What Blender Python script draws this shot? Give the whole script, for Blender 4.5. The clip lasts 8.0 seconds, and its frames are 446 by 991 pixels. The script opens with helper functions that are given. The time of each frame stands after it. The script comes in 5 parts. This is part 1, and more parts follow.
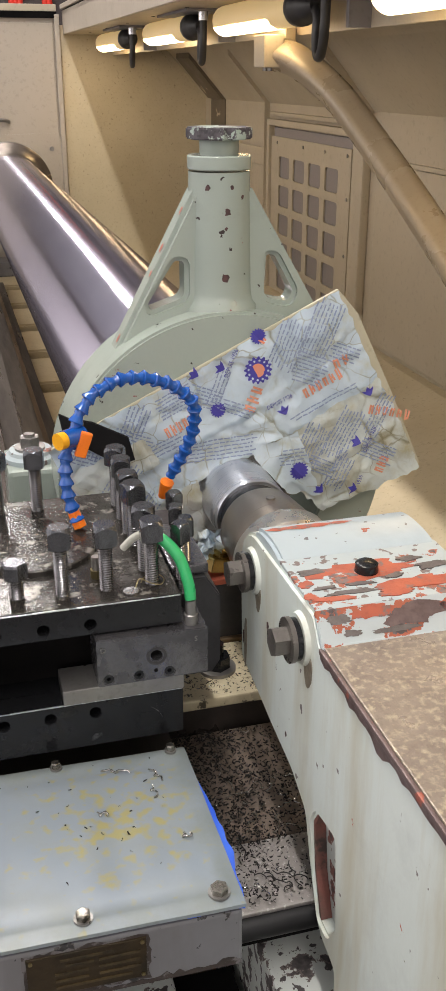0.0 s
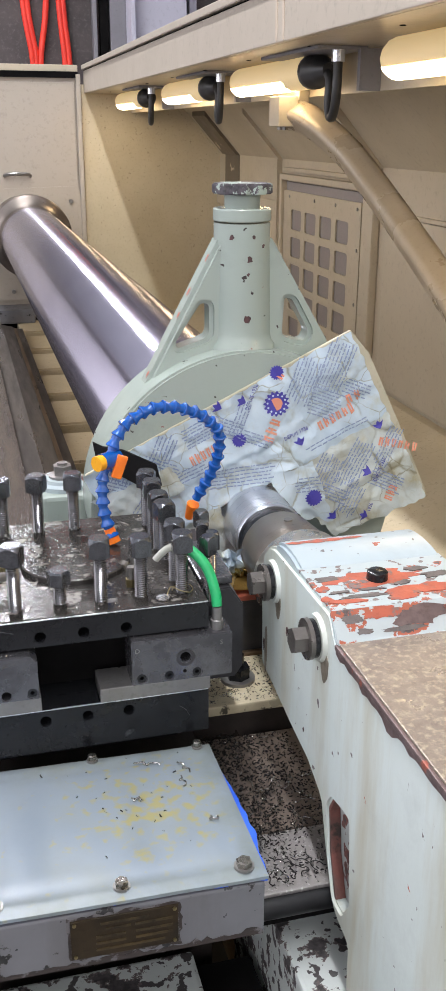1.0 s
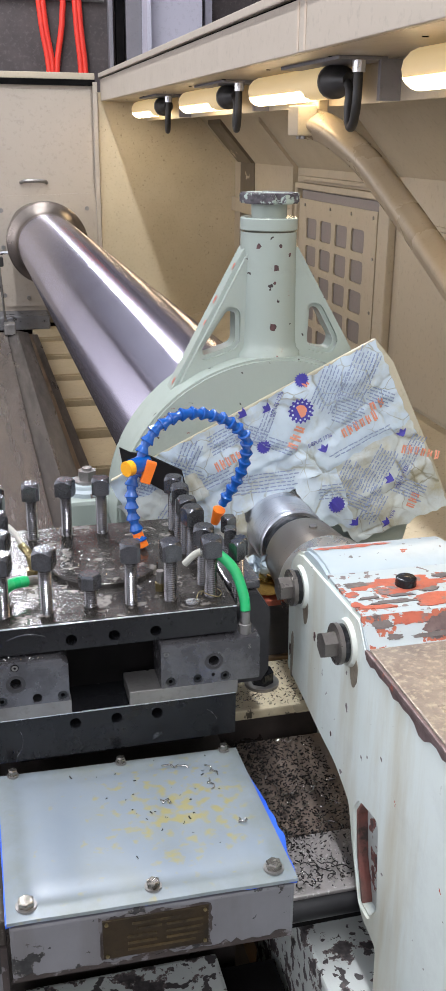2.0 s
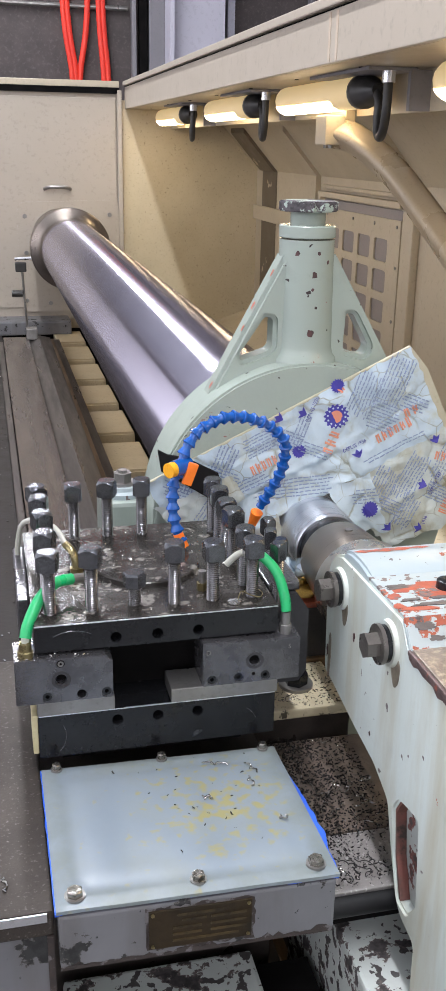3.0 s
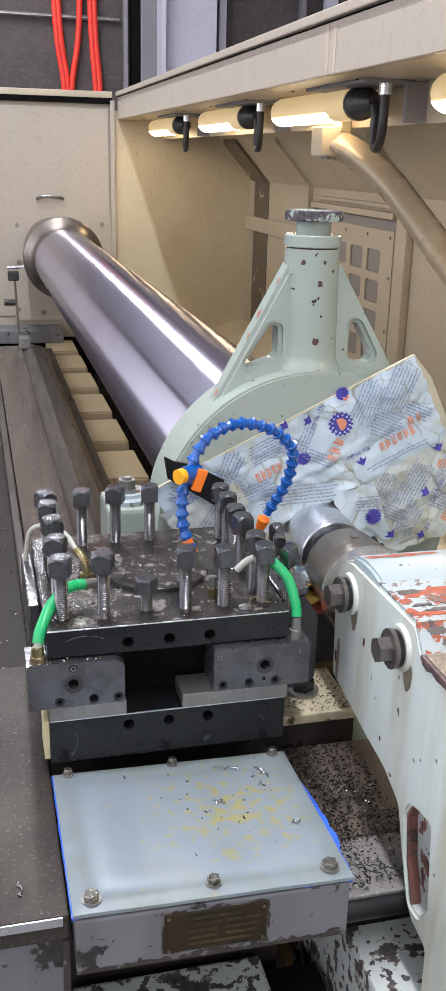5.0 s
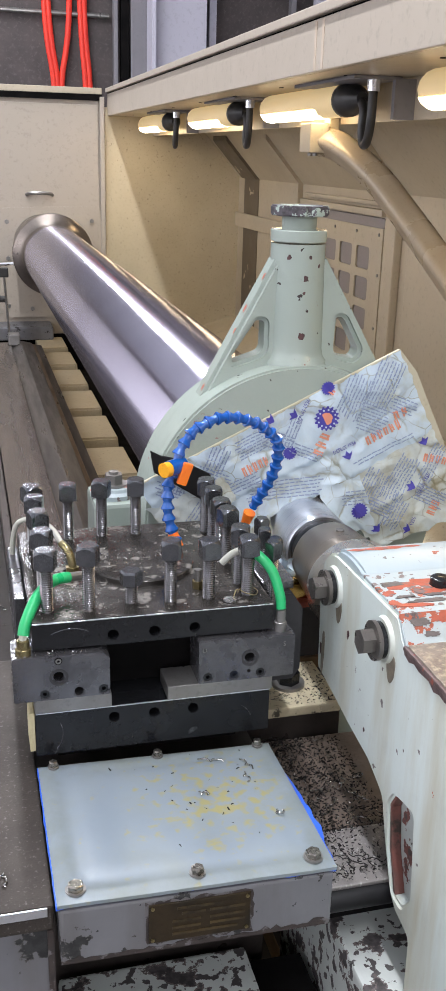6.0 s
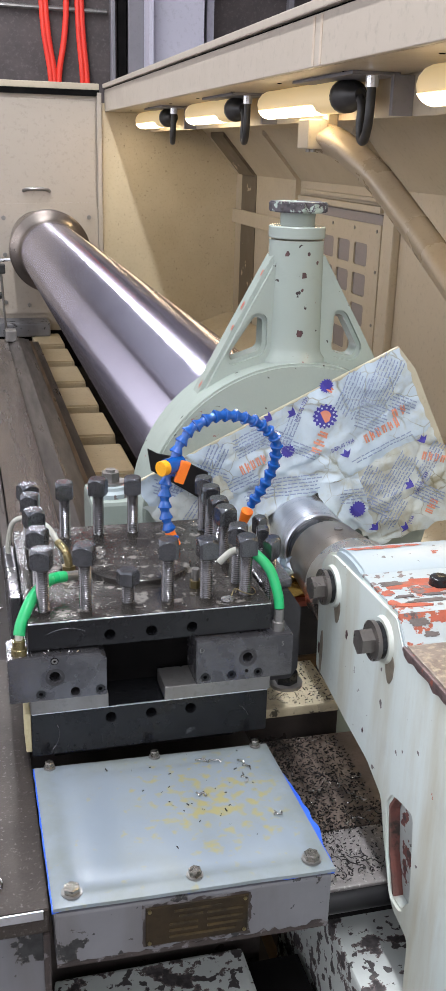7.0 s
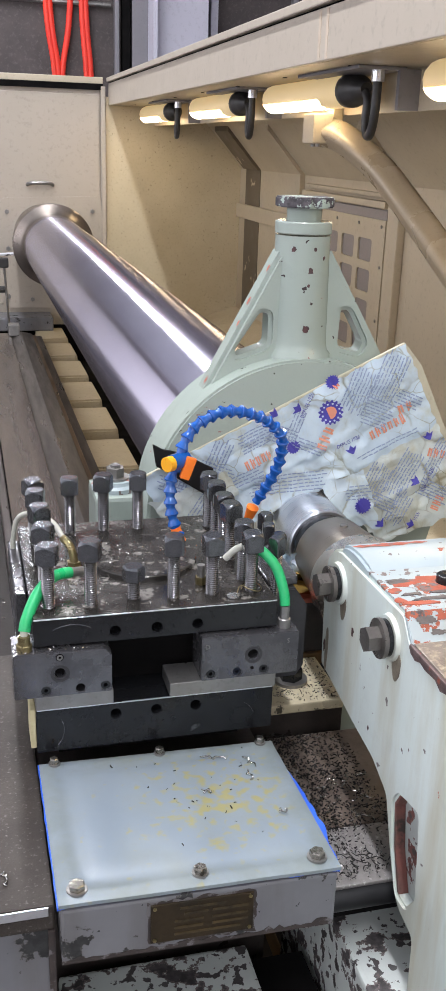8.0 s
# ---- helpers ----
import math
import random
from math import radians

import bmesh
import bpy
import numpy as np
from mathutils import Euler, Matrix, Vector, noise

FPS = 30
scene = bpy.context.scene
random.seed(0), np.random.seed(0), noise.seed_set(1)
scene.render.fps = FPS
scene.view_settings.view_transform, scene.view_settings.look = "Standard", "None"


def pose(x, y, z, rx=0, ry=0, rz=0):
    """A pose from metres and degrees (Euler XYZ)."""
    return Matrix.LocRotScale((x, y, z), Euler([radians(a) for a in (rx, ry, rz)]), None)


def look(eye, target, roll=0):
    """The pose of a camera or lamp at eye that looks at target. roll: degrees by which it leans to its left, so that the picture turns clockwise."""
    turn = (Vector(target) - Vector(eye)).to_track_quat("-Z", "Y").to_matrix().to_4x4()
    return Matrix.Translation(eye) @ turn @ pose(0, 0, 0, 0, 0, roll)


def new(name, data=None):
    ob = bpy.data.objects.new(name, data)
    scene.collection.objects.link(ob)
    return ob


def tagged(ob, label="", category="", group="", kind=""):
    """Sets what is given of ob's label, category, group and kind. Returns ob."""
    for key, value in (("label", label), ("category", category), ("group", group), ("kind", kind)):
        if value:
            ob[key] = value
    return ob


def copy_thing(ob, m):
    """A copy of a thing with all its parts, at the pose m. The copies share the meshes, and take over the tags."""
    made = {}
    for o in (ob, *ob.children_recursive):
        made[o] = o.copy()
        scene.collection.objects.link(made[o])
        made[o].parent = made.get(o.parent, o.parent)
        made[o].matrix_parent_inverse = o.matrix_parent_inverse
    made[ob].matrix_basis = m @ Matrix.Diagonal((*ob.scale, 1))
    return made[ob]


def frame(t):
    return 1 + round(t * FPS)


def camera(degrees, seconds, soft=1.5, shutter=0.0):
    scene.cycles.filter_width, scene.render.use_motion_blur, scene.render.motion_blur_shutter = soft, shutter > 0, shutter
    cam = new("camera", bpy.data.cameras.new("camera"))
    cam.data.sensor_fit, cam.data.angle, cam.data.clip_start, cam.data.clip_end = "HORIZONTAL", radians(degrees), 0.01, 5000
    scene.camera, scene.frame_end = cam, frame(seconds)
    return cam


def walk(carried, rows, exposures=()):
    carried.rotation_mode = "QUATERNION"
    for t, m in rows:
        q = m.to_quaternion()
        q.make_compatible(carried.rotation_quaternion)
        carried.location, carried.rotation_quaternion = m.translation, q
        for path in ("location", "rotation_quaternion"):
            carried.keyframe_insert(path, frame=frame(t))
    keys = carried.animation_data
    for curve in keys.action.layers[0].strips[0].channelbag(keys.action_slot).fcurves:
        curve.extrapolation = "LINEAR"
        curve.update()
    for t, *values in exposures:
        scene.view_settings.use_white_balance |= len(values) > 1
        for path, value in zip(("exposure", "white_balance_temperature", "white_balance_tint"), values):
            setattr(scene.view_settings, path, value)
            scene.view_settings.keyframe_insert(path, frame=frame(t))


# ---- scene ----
cam = camera(25.7, 8.0)

PATH = [
    (0.0, (-0.006, -0.923, 0.712), (0.486, 0.848, -0.078), 0.1),
    (0.1, (-0.008, -0.925, 0.712), (0.486, 0.846, -0.077), 0.1),
    (0.2, (-0.034, -1.034, 0.712), (0.460, 0.769, 0.004), -0.1),
    (0.5, (-0.038, -1.034, 0.713), (0.453, 0.77, 0.004), -0.0),
    (1, (-0.056, -1.033, 0.721), (0.428, 0.777, 0.022), 0.3),
    (1.5, (-0.069, -1.039, 0.724), (0.41, 0.776, 0.033), 0.5),
    (2, (-0.084, -1.039, 0.724), (0.384, 0.78, 0.038), 0.6),
    (3.5, (-0.147, -1.056, 0.724), (0.293, 0.778, 0.06), 1.2),
    (4, (-0.159, -1.052, 0.724), (0.289, 0.783, 0.068), 1.3),
    (4.5, (-0.159, -1.051, 0.723), (0.301, 0.783, 0.07), 1.4),
    (6, (-0.151, -1.062, 0.718), (0.337, 0.763, 0.061), 1.6),
    (6.5, (-0.15, -1.056, 0.716), (0.342, 0.766, 0.055), 1.7),
    (7, (-0.149, -1.052, 0.717), (0.344, 0.769, 0.054), 1.7),
    (7.5, (-0.151, -1.049, 0.718), (0.341, 0.771, 0.05), 1.8),
    (8, (-0.153, -1.046, 0.717), (0.336, 0.773, 0.044), 1.9),
]
# the first moments are darker and warmer, then the white balance settles
SETTLE = [(0.0, -0.20, 7550, 12), (0.1, -0.20, 7550, 12), (0.2, 0.0, 7100, 12), (0.5, 0.02, 6900, 12), (1.0, 0.08, 6700, 11), (2.0, 0.09, 6600, 11), (8.0, 0.09, 6600, 11)]
walk(cam, [(t, look(eye, target, roll)) for t, eye, target, roll in PATH], SETTLE)

# ---- light ----
world = bpy.data.worlds.new("hall_air")
scene.world = world
world.use_nodes = True
world.node_tree.nodes["Background"].inputs[0].default_value = (0.8, 0.85, 1.0, 1)
world.node_tree.nodes["Background"].inputs[1].default_value = 0.015


def area(name, x, y, z, sx, sy, power, colour, m=None):
    lamp = bpy.data.lights.new(name, "AREA")
    lamp.shape, lamp.size, lamp.size_y, lamp.energy, lamp.color = "RECTANGLE", sx, sy, power, colour
    ob = new(name, lamp)
    ob.matrix_basis = m or pose(x, y, z)
    return ob


# unseen: luminaire and rooflight inferred from the roll's reflections, two windows added as fill
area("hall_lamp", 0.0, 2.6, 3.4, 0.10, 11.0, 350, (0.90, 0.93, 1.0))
area("rooflight", -2.3, 3.0, 4.55, 4.0, 11.0, 130, (0.82, 0.87, 1.0))
area("fill_window_light", 0, 0, 0, 6.0, 2.4, 165, (0.90, 0.92, 1.0), pose(-0.8, -5.99, 2.5, 90, 0, 0))
area("fill_window_light", 0, 0, 0, 13.0, 4.0, 380, (0.90, 0.91, 1.0), pose(-4.99, 2.0, 2.3, 90, 0, -90))


# ---- materials ----
def node_mat(name):
    m = bpy.data.materials.new(name)
    m.use_nodes = True
    nt = m.node_tree
    b = nt.nodes["Principled BSDF"]
    tc = nt.nodes.new("ShaderNodeTexCoord")
    return m, nt, b, tc.outputs["Object"]


def noise_tex(nt, vec, scale, detail=6.0, rough=0.6):
    n = nt.nodes.new("ShaderNodeTexNoise")
    n.inputs["Scale"].default_value, n.inputs["Detail"].default_value, n.inputs["Roughness"].default_value = scale, detail, rough
    nt.links.new(vec, n.inputs["Vector"])
    return n.outputs["Fac"]


def ramp(nt, fac, a, b, lo=0.0, hi=1.0):
    r = nt.nodes.new("ShaderNodeMapRange")
    for k, v in zip(("From Min", "From Max", "To Min", "To Max"), (a, b, lo, hi)):
        r.inputs[k].default_value = v
    nt.links.new(fac, r.inputs["Value"])
    return r.outputs["Result"]


def mix(nt, fac, a, b):
    n = nt.nodes.new("ShaderNodeMix")
    n.data_type = "RGBA"
    for sock, v in ((n.inputs[0], fac), (n.inputs[6], a), (n.inputs[7], b)):
        if isinstance(v, bpy.types.NodeSocket):
            nt.links.new(v, sock)
        elif isinstance(v, float):
            sock.default_value = v
        else:
            sock.default_value = (*v, 1)
    return n.outputs[2]


def bump(nt, b, height, strength, distance=0.001):
    n = nt.nodes.new("ShaderNodeBump")
    n.inputs["Strength"].default_value, n.inputs["Distance"].default_value = strength, distance
    nt.links.new(height, n.inputs["Height"])
    nt.links.new(n.outputs["Normal"], b.inputs["Normal"])


def stretch(nt, vec, sx, sy, sz):
    n = nt.nodes.new("ShaderNodeMapping")
    n.inputs["Scale"].default_value = (sx, sy, sz)
    nt.links.new(vec, n.inputs["Vector"])
    return n.outputs["Vector"]


def surface(name, c1, c2, rough=0.5, metal=0.0, scale=6.0, fine=80.0, relief=0.15, spread=0.12, dirt=None, dirt_at=(0.62, 0.72), dirt_scale=9.0, scales=(1, 1, 1), coat=0.0, spec=0.5):
    """A surface of two close tones, with fine grain, uneven gloss and, if asked, stains of a colour of their own."""
    m, nt, b, vec = node_mat(name)
    vec = stretch(nt, vec, *scales)
    big, small = noise_tex(nt, vec, scale), noise_tex(nt, vec, fine, 4.0)
    col = mix(nt, ramp(nt, big, 0.35, 0.65), c1, c2)
    col = mix(nt, ramp(nt, small, 0.55, 0.8, 0.0, 0.45), col, tuple(v * 0.55 for v in c2))
    if dirt:
        spot = ramp(nt, noise_tex(nt, vec, dirt_scale, 9.0, 0.65), *dirt_at)
        col = mix(nt, spot, col, dirt)
    nt.links.new(col, b.inputs["Base Color"])
    nt.links.new(ramp(nt, big, 0.3, 0.7, max(rough - spread, 0.03), min(rough + spread, 1)), b.inputs["Roughness"])
    b.inputs["Metallic"].default_value, b.inputs["Coat Weight"].default_value, b.inputs["Specular IOR Level"].default_value = metal, coat, spec
    bump(nt, b, small, relief)
    return m


def worn_paint(name, paint, paint2, primer, bare, at=0.60, scale=9.0, rough=0.42, primer_band=0.035, stain=(0.30, 0.26, 0.16), stain_at=(0.6, 0.85), fine_at=0.70, fine_scale=60.0):
    """Enamel over red primer over iron, chipped through in places."""
    m, nt, b, vec = node_mat(name)
    big, grain, chip = noise_tex(nt, vec, 3.5), noise_tex(nt, vec, 90, 4.0), noise_tex(nt, vec, scale, 10.0, 0.62)
    col = mix(nt, ramp(nt, big, 0.35, 0.65), paint, paint2)
    col = mix(nt, ramp(nt, noise_tex(nt, stretch(nt, vec, 6, 6, 0.8), 2.0, 6.0), *stain_at, 0.0, 0.7), col, stain)
    col = mix(nt, ramp(nt, noise_tex(nt, vec, fine_scale, 6.0, 0.5), fine_at, fine_at + 0.01), col, tuple(v * 0.8 for v in bare))
    col = mix(nt, ramp(nt, noise_tex(nt, vec, 7, 8.0, 0.7), 0.52, 0.75, 0.0, 0.35), col, tuple(v * 0.5 for v in paint))
    one, two = ramp(nt, chip, at, at + 0.006), ramp(nt, chip, at + primer_band, at + primer_band + 0.008)
    col = mix(nt, one, col, primer)
    col = mix(nt, two, col, mix(nt, ramp(nt, grain, 0.4, 0.6), bare, tuple(v * 0.5 for v in bare)))
    nt.links.new(col, b.inputs["Base Color"])
    nt.links.new(ramp(nt, one, 0, 1, rough, 0.7), b.inputs["Roughness"])
    h = nt.nodes.new("ShaderNodeMath")
    h.operation = "SUBTRACT"
    nt.links.new(ramp(nt, noise_tex(nt, vec, 35, 3.0), 0.3, 0.7, 0, 0.35), h.inputs[0])
    nt.links.new(one, h.inputs[1])
    bump(nt, b, h.outputs[0], 0.5, 0.0012)
    return m


def glow(name, colour, strength):
    m, nt, b, vec = node_mat(name)
    b.inputs["Base Color"].default_value = (*colour, 1)
    b.inputs["Emission Color"].default_value = (*colour, 1)
    b.inputs["Emission Strength"].default_value = strength
    b.inputs["Roughness"].default_value = 0.3
    return m


M = dict(
    tail=worn_paint("tailstock_paint", (0.57, 0.64, 0.605), (0.635, 0.70, 0.67), (0.42, 0.09, 0.045), (0.16, 0.14, 0.13), at=0.69, scale=17.0, stain_at=(0.46, 0.68), stain=(0.42, 0.37, 0.24), fine_at=0.70),
    tail_top=worn_paint("tailstock_top_paint", (0.34, 0.405, 0.42), (0.39, 0.45, 0.465), (0.36, 0.105, 0.06), (0.19, 0.15, 0.14), at=0.565, scale=16.0, primer_band=0.026, fine_at=0.60, fine_scale=75),
    tail_bare=surface("oiled_worn_plateau", (0.30, 0.25, 0.205), (0.21, 0.17, 0.14), 0.36, 0.25, 30, 150, 0.9, dirt=(0.44, 0.37, 0.27), dirt_at=(0.50, 0.66), dirt_scale=130),
    sage=worn_paint("steady_rest_paint", (0.315, 0.365, 0.325), (0.345, 0.395, 0.350), (0.22, 0.07, 0.07), (0.07, 0.055, 0.055), at=0.685, scale=21.0, rough=0.19, stain_at=(0.75, 0.95)),
    base=worn_paint("bed_base_paint", (0.60, 0.64, 0.61), (0.65, 0.68, 0.65), (0.16, 0.13, 0.125), (0.09, 0.08, 0.08), at=0.535, scale=26.0, primer_band=0.03, fine_at=0.57),
    cream=surface("cream_enamel", (0.47, 0.405, 0.30), (0.42, 0.36, 0.26), 0.42, 0, 1.3, 45, 0.12, dirt=(0.33, 0.27, 0.18), dirt_at=(0.64, 0.80), dirt_scale=5),
    cream_dirty=surface("oil_spattered_cream", (0.56, 0.48, 0.33), (0.48, 0.40, 0.26), 0.5, 0, 2.0, 60, 0.25, dirt=(0.22, 0.17, 0.11), dirt_at=(0.60, 0.74), dirt_scale=48),
    panel=surface("headstock_panel_enamel", (0.44, 0.385, 0.32), (0.40, 0.35, 0.285), 0.4, 0, 1.2, 40, 0.1, dirt=(0.35, 0.28, 0.20), dirt_at=(0.68, 0.8), dirt_scale=7),
    bolt_steel=surface("browned_bolt_steel", (0.17, 0.155, 0.14), (0.12, 0.11, 0.10), 0.33, 0.6, 30, 200, 0.2),
    grime=surface("black_flaked_edge", (0.035, 0.028, 0.026), (0.06, 0.045, 0.04), 0.6, 0.2, 60, 250, 0.4, dirt=(0.15, 0.14, 0.14), dirt_at=(0.55, 0.6), dirt_scale=45),
    # brown for grease under the bolts and for painted shade
    grease=surface("brown_grease_and_shade", (0.22, 0.19, 0.145), (0.14, 0.12, 0.09), 0.4, 0, 40, 160, 0.3),
    slot_wall=surface("red_brown_slot_wall", (0.20, 0.075, 0.06), (0.10, 0.065, 0.055), 0.6, 0.1, 35, 200, 0.5, dirt=(0.05, 0.035, 0.03), dirt_at=(0.56, 0.62), dirt_scale=30),
    edge_rust=surface("bare_purple_brown_edge", (0.17, 0.12, 0.115), (0.11, 0.075, 0.072), 0.5, 0.3, 50, 200, 0.4, dirt=(0.34, 0.10, 0.07), dirt_at=(0.6, 0.64), dirt_scale=40),
    tube=surface("guard_arm_enamel", (0.37, 0.30, 0.205), (0.33, 0.265, 0.18), 0.3, 0.1, 3, 80, 0.08),
    mesh_dark=surface("filter_mesh", (0.25, 0.225, 0.21), (0.30, 0.265, 0.25), 0.7, 0.3, 60, 300, 0.3),
    joint=surface("brown_oil_stain", (0.10, 0.08, 0.055), (0.14, 0.112, 0.078), 0.5, 0, 6, 50, 0.2, dirt=(0.5, 0.43, 0.32), dirt_at=(0.60, 0.63), dirt_scale=7),
    seam=surface("faint_rust_run", (0.46, 0.37, 0.28), (0.52, 0.44, 0.35), 0.5, 0, 30, 90, 0.1),
    # near-black: shade painted into gaps, holes and undersides; also one wall rail
    shade_black=surface("painted_shade_black", (0.008, 0.007, 0.007), (0.004, 0.004, 0.004), 0.9, 0, 8, 60, 0.3, spec=0.08),
    blackened=surface("blackened_tool_steel", (0.020, 0.021, 0.0235), (0.011, 0.0115, 0.013), 0.18, 0.3, 10, 160, 0.12, dirt=(0.10, 0.105, 0.11), dirt_at=(0.68, 0.75), dirt_scale=16),
    # pale patches: fine specks, with wet sheen painted in
    oily_top=surface("oily_tool_post_top", (0.036, 0.033, 0.030), (0.062, 0.056, 0.051), 0.2, 0.3, 22, 130, 0.4, dirt=(0.24, 0.225, 0.205), dirt_at=(0.56, 0.62), dirt_scale=36),
    gunmetal=surface("dull_gunmetal", (0.075, 0.073, 0.076), (0.05, 0.049, 0.052), 0.4, 0.5, 14, 180, 0.2, dirt=(0.13, 0.125, 0.12), dirt_at=(0.66, 0.74), dirt_scale=24),
    holder=surface("ground_grey_steel", (0.19, 0.187, 0.197), (0.11, 0.108, 0.116), 0.24, 0.75, 26, 190, 0.2, dirt=(0.06, 0.06, 0.06), dirt_at=(0.66, 0.74), dirt_scale=20),
    screw=surface("oiled_black_screw", (0.17, 0.175, 0.19), (0.095, 0.098, 0.108), 0.22, 0.85, 40, 250, 0.1, spread=0.08),
    thread=surface("screw_thread_steel", (0.28, 0.275, 0.28), (0.19, 0.187, 0.19), 0.2, 0.9, 40, 250, 0.1),
    steel=surface("bright_steel", (0.84, 0.85, 0.88), (0.77, 0.78, 0.81), 0.28, 1.0, 10, 200, 0.06),
    quill=surface("turned_steel", (0.72, 0.66, 0.59), (0.64, 0.58, 0.51), 0.30, 1.0, 8, 150, 0.08, dirt=(0.2, 0.17, 0.14), dirt_at=(0.66, 0.8)),
    dull=surface("dull_steel", (0.33, 0.32, 0.305), (0.24, 0.23, 0.22), 0.36, 0.8, 12, 150, 0.2),
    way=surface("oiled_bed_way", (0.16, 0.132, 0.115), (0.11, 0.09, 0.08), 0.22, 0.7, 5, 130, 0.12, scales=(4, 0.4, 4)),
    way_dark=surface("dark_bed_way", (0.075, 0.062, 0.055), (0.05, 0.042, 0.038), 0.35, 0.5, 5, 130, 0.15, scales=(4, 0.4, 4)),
    way_rust=surface("brown_way_edge", (0.22, 0.14, 0.075), (0.15, 0.10, 0.06), 0.35, 0.6, 6, 120, 0.15, scales=(4, 0.4, 4)),
    tray=surface("chip_tray_black", (0.022, 0.019, 0.018), (0.038, 0.033, 0.03), 0.4, 0.1, 16, 70, 0.6, dirt=(0.2, 0.19, 0.18), dirt_at=(0.68, 0.72), dirt_scale=60, spec=0.08),
    slide=surface("scuffed_slide_plate", (0.075, 0.062, 0.052), (0.04, 0.034, 0.030), 0.5, 0.15, 4, 330, 0.4, dirt=(0.16, 0.145, 0.135), dirt_at=(0.58, 0.70), dirt_scale=210, spec=0.2),
    chip_floor=surface("chip_covered_slide", (0.20, 0.155, 0.125), (0.13, 0.10, 0.082), 0.42, 0.3, 14, 90, 0.8, dirt=(0.06, 0.05, 0.045), dirt_at=(0.58, 0.66), dirt_scale=40),
    scuffed=surface("scuffed_shelf_steel", (0.36, 0.335, 0.32), (0.26, 0.24, 0.23), 0.38, 0.4, 8, 200, 0.6, dirt=(0.52, 0.50, 0.48), dirt_at=(0.56, 0.68), dirt_scale=120),
    # pale yellow paints in the warm light on the plate; dark specks are chips
    clamp=surface("light_painted_plate", (0.72, 0.64, 0.45), (0.60, 0.52, 0.35), 0.35, 0.2, 25, 120, 0.6, dirt=(0.10, 0.085, 0.06), dirt_at=(0.60, 0.64), dirt_scale=60),
    chip=surface("dark_steel_chips", (0.018, 0.016, 0.015), (0.009, 0.008, 0.008), 0.42, 0.25, 50, 200, 0.1),
    chip_bright=surface("bright_steel_chips", (0.55, 0.54, 0.52), (0.35, 0.34, 0.32), 0.22, 1.0, 50, 200, 0.1),
    cover_side=worn_paint("cover_side_enamel", (0.175, 0.175, 0.185), (0.115, 0.115, 0.122), (0.07, 0.065, 0.06), (0.03, 0.03, 0.03), at=0.60, scale=14.0, primer_band=0.01, fine_at=0.66, stain=(0.10, 0.09, 0.08), stain_at=(0.5, 0.7)),
    step=worn_paint("flaked_step_paint", (0.38, 0.44, 0.45), (0.43, 0.48, 0.49), (0.36, 0.10, 0.055), (0.15, 0.12, 0.115), at=0.520, scale=17.0, primer_band=0.055),
    slot=worn_paint("rusty_slot", (0.42, 0.46, 0.44), (0.37, 0.40, 0.38), (0.15, 0.06, 0.05), (0.075, 0.055, 0.05), at=0.58, scale=24.0, primer_band=0.04),
    blue_paint=surface("blue_sealing_paint", (0.02, 0.10, 0.62), (0.03, 0.14, 0.70), 0.4, 0, 20, 90, 0.2),
    brass=surface("tarnished_brass_plate", (0.060, 0.040, 0.020), (0.030, 0.022, 0.013), 0.4, 0.5, 14, 120, 0.3, dirt=(0.03, 0.024, 0.016), dirt_at=(0.56, 0.64), dirt_scale=22),
    brass_bar=surface("plate_print", (0.10, 0.068, 0.03), (0.03, 0.022, 0.013), 0.5, 0.4, 30, 120, 0.2),
    gold=surface("brass_fitting", (0.30, 0.25, 0.13), (0.22, 0.18, 0.09), 0.34, 0.9, 40, 200, 0.1),
    blue=surface("blue_acetal", (0.002, 0.075, 0.34), (0.003, 0.09, 0.40), 0.13, 0, 30, 200, 0.05, coat=0.4),
    orange=surface("orange_acetal", (0.95, 0.22, 0.02), (0.85, 0.18, 0.02), 0.33, 0, 30, 200, 0.05),
    yellow=surface("yellow_acetal", (0.90, 0.42, 0.02), (0.85, 0.38, 0.02), 0.33, 0, 30, 200, 0.05),
    green=surface("green_hose_rubber", (0.01, 0.42, 0.14), (0.015, 0.36, 0.12), 0.35, 0, 30, 160, 0.1),
    clear=surface("milky_hose", (0.50, 0.50, 0.44), (0.44, 0.44, 0.38), 0.25, 0, 30, 160, 0.05),
    tape=surface("black_plate", (0.006, 0.006, 0.007), (0.010, 0.010, 0.011), 0.4, 0, 20, 120, 0.1, spec=0.3),
    red=surface("red_conduit", (0.85, 0.045, 0.02), (0.75, 0.035, 0.02), 0.4, 0, 5, 60, 0.05),
    concrete=surface("dark_block_wall", (0.066, 0.055, 0.054), (0.10, 0.084, 0.081), 0.85, 0, 5.0, 28, 0.9, dirt=(0.135, 0.115, 0.112), dirt_at=(0.52, 0.7), dirt_scale=30),
    lavender=surface("white_post_paint", (0.55, 0.54, 0.62), (0.52, 0.51, 0.59), 0.5, 0, 1.0, 30, 0.1),
    grey_post=surface("grey_post_paint", (0.23, 0.22, 0.235), (0.19, 0.185, 0.2), 0.5, 0.2, 2, 50, 0.1),
    hall=surface("hall_paint", (0.62, 0.61, 0.64), (0.57, 0.56, 0.59), 0.8, 0, 0.6, 14, 0.2),
    floor=surface("hall_floor_concrete", (0.22, 0.21, 0.20), (0.17, 0.165, 0.16), 0.6, 0, 1.2, 30, 0.3),
    rubber=surface("black_cable_rubber", (0.02, 0.019, 0.018), (0.03, 0.028, 0.026), 0.45, 0, 20, 160, 0.1),
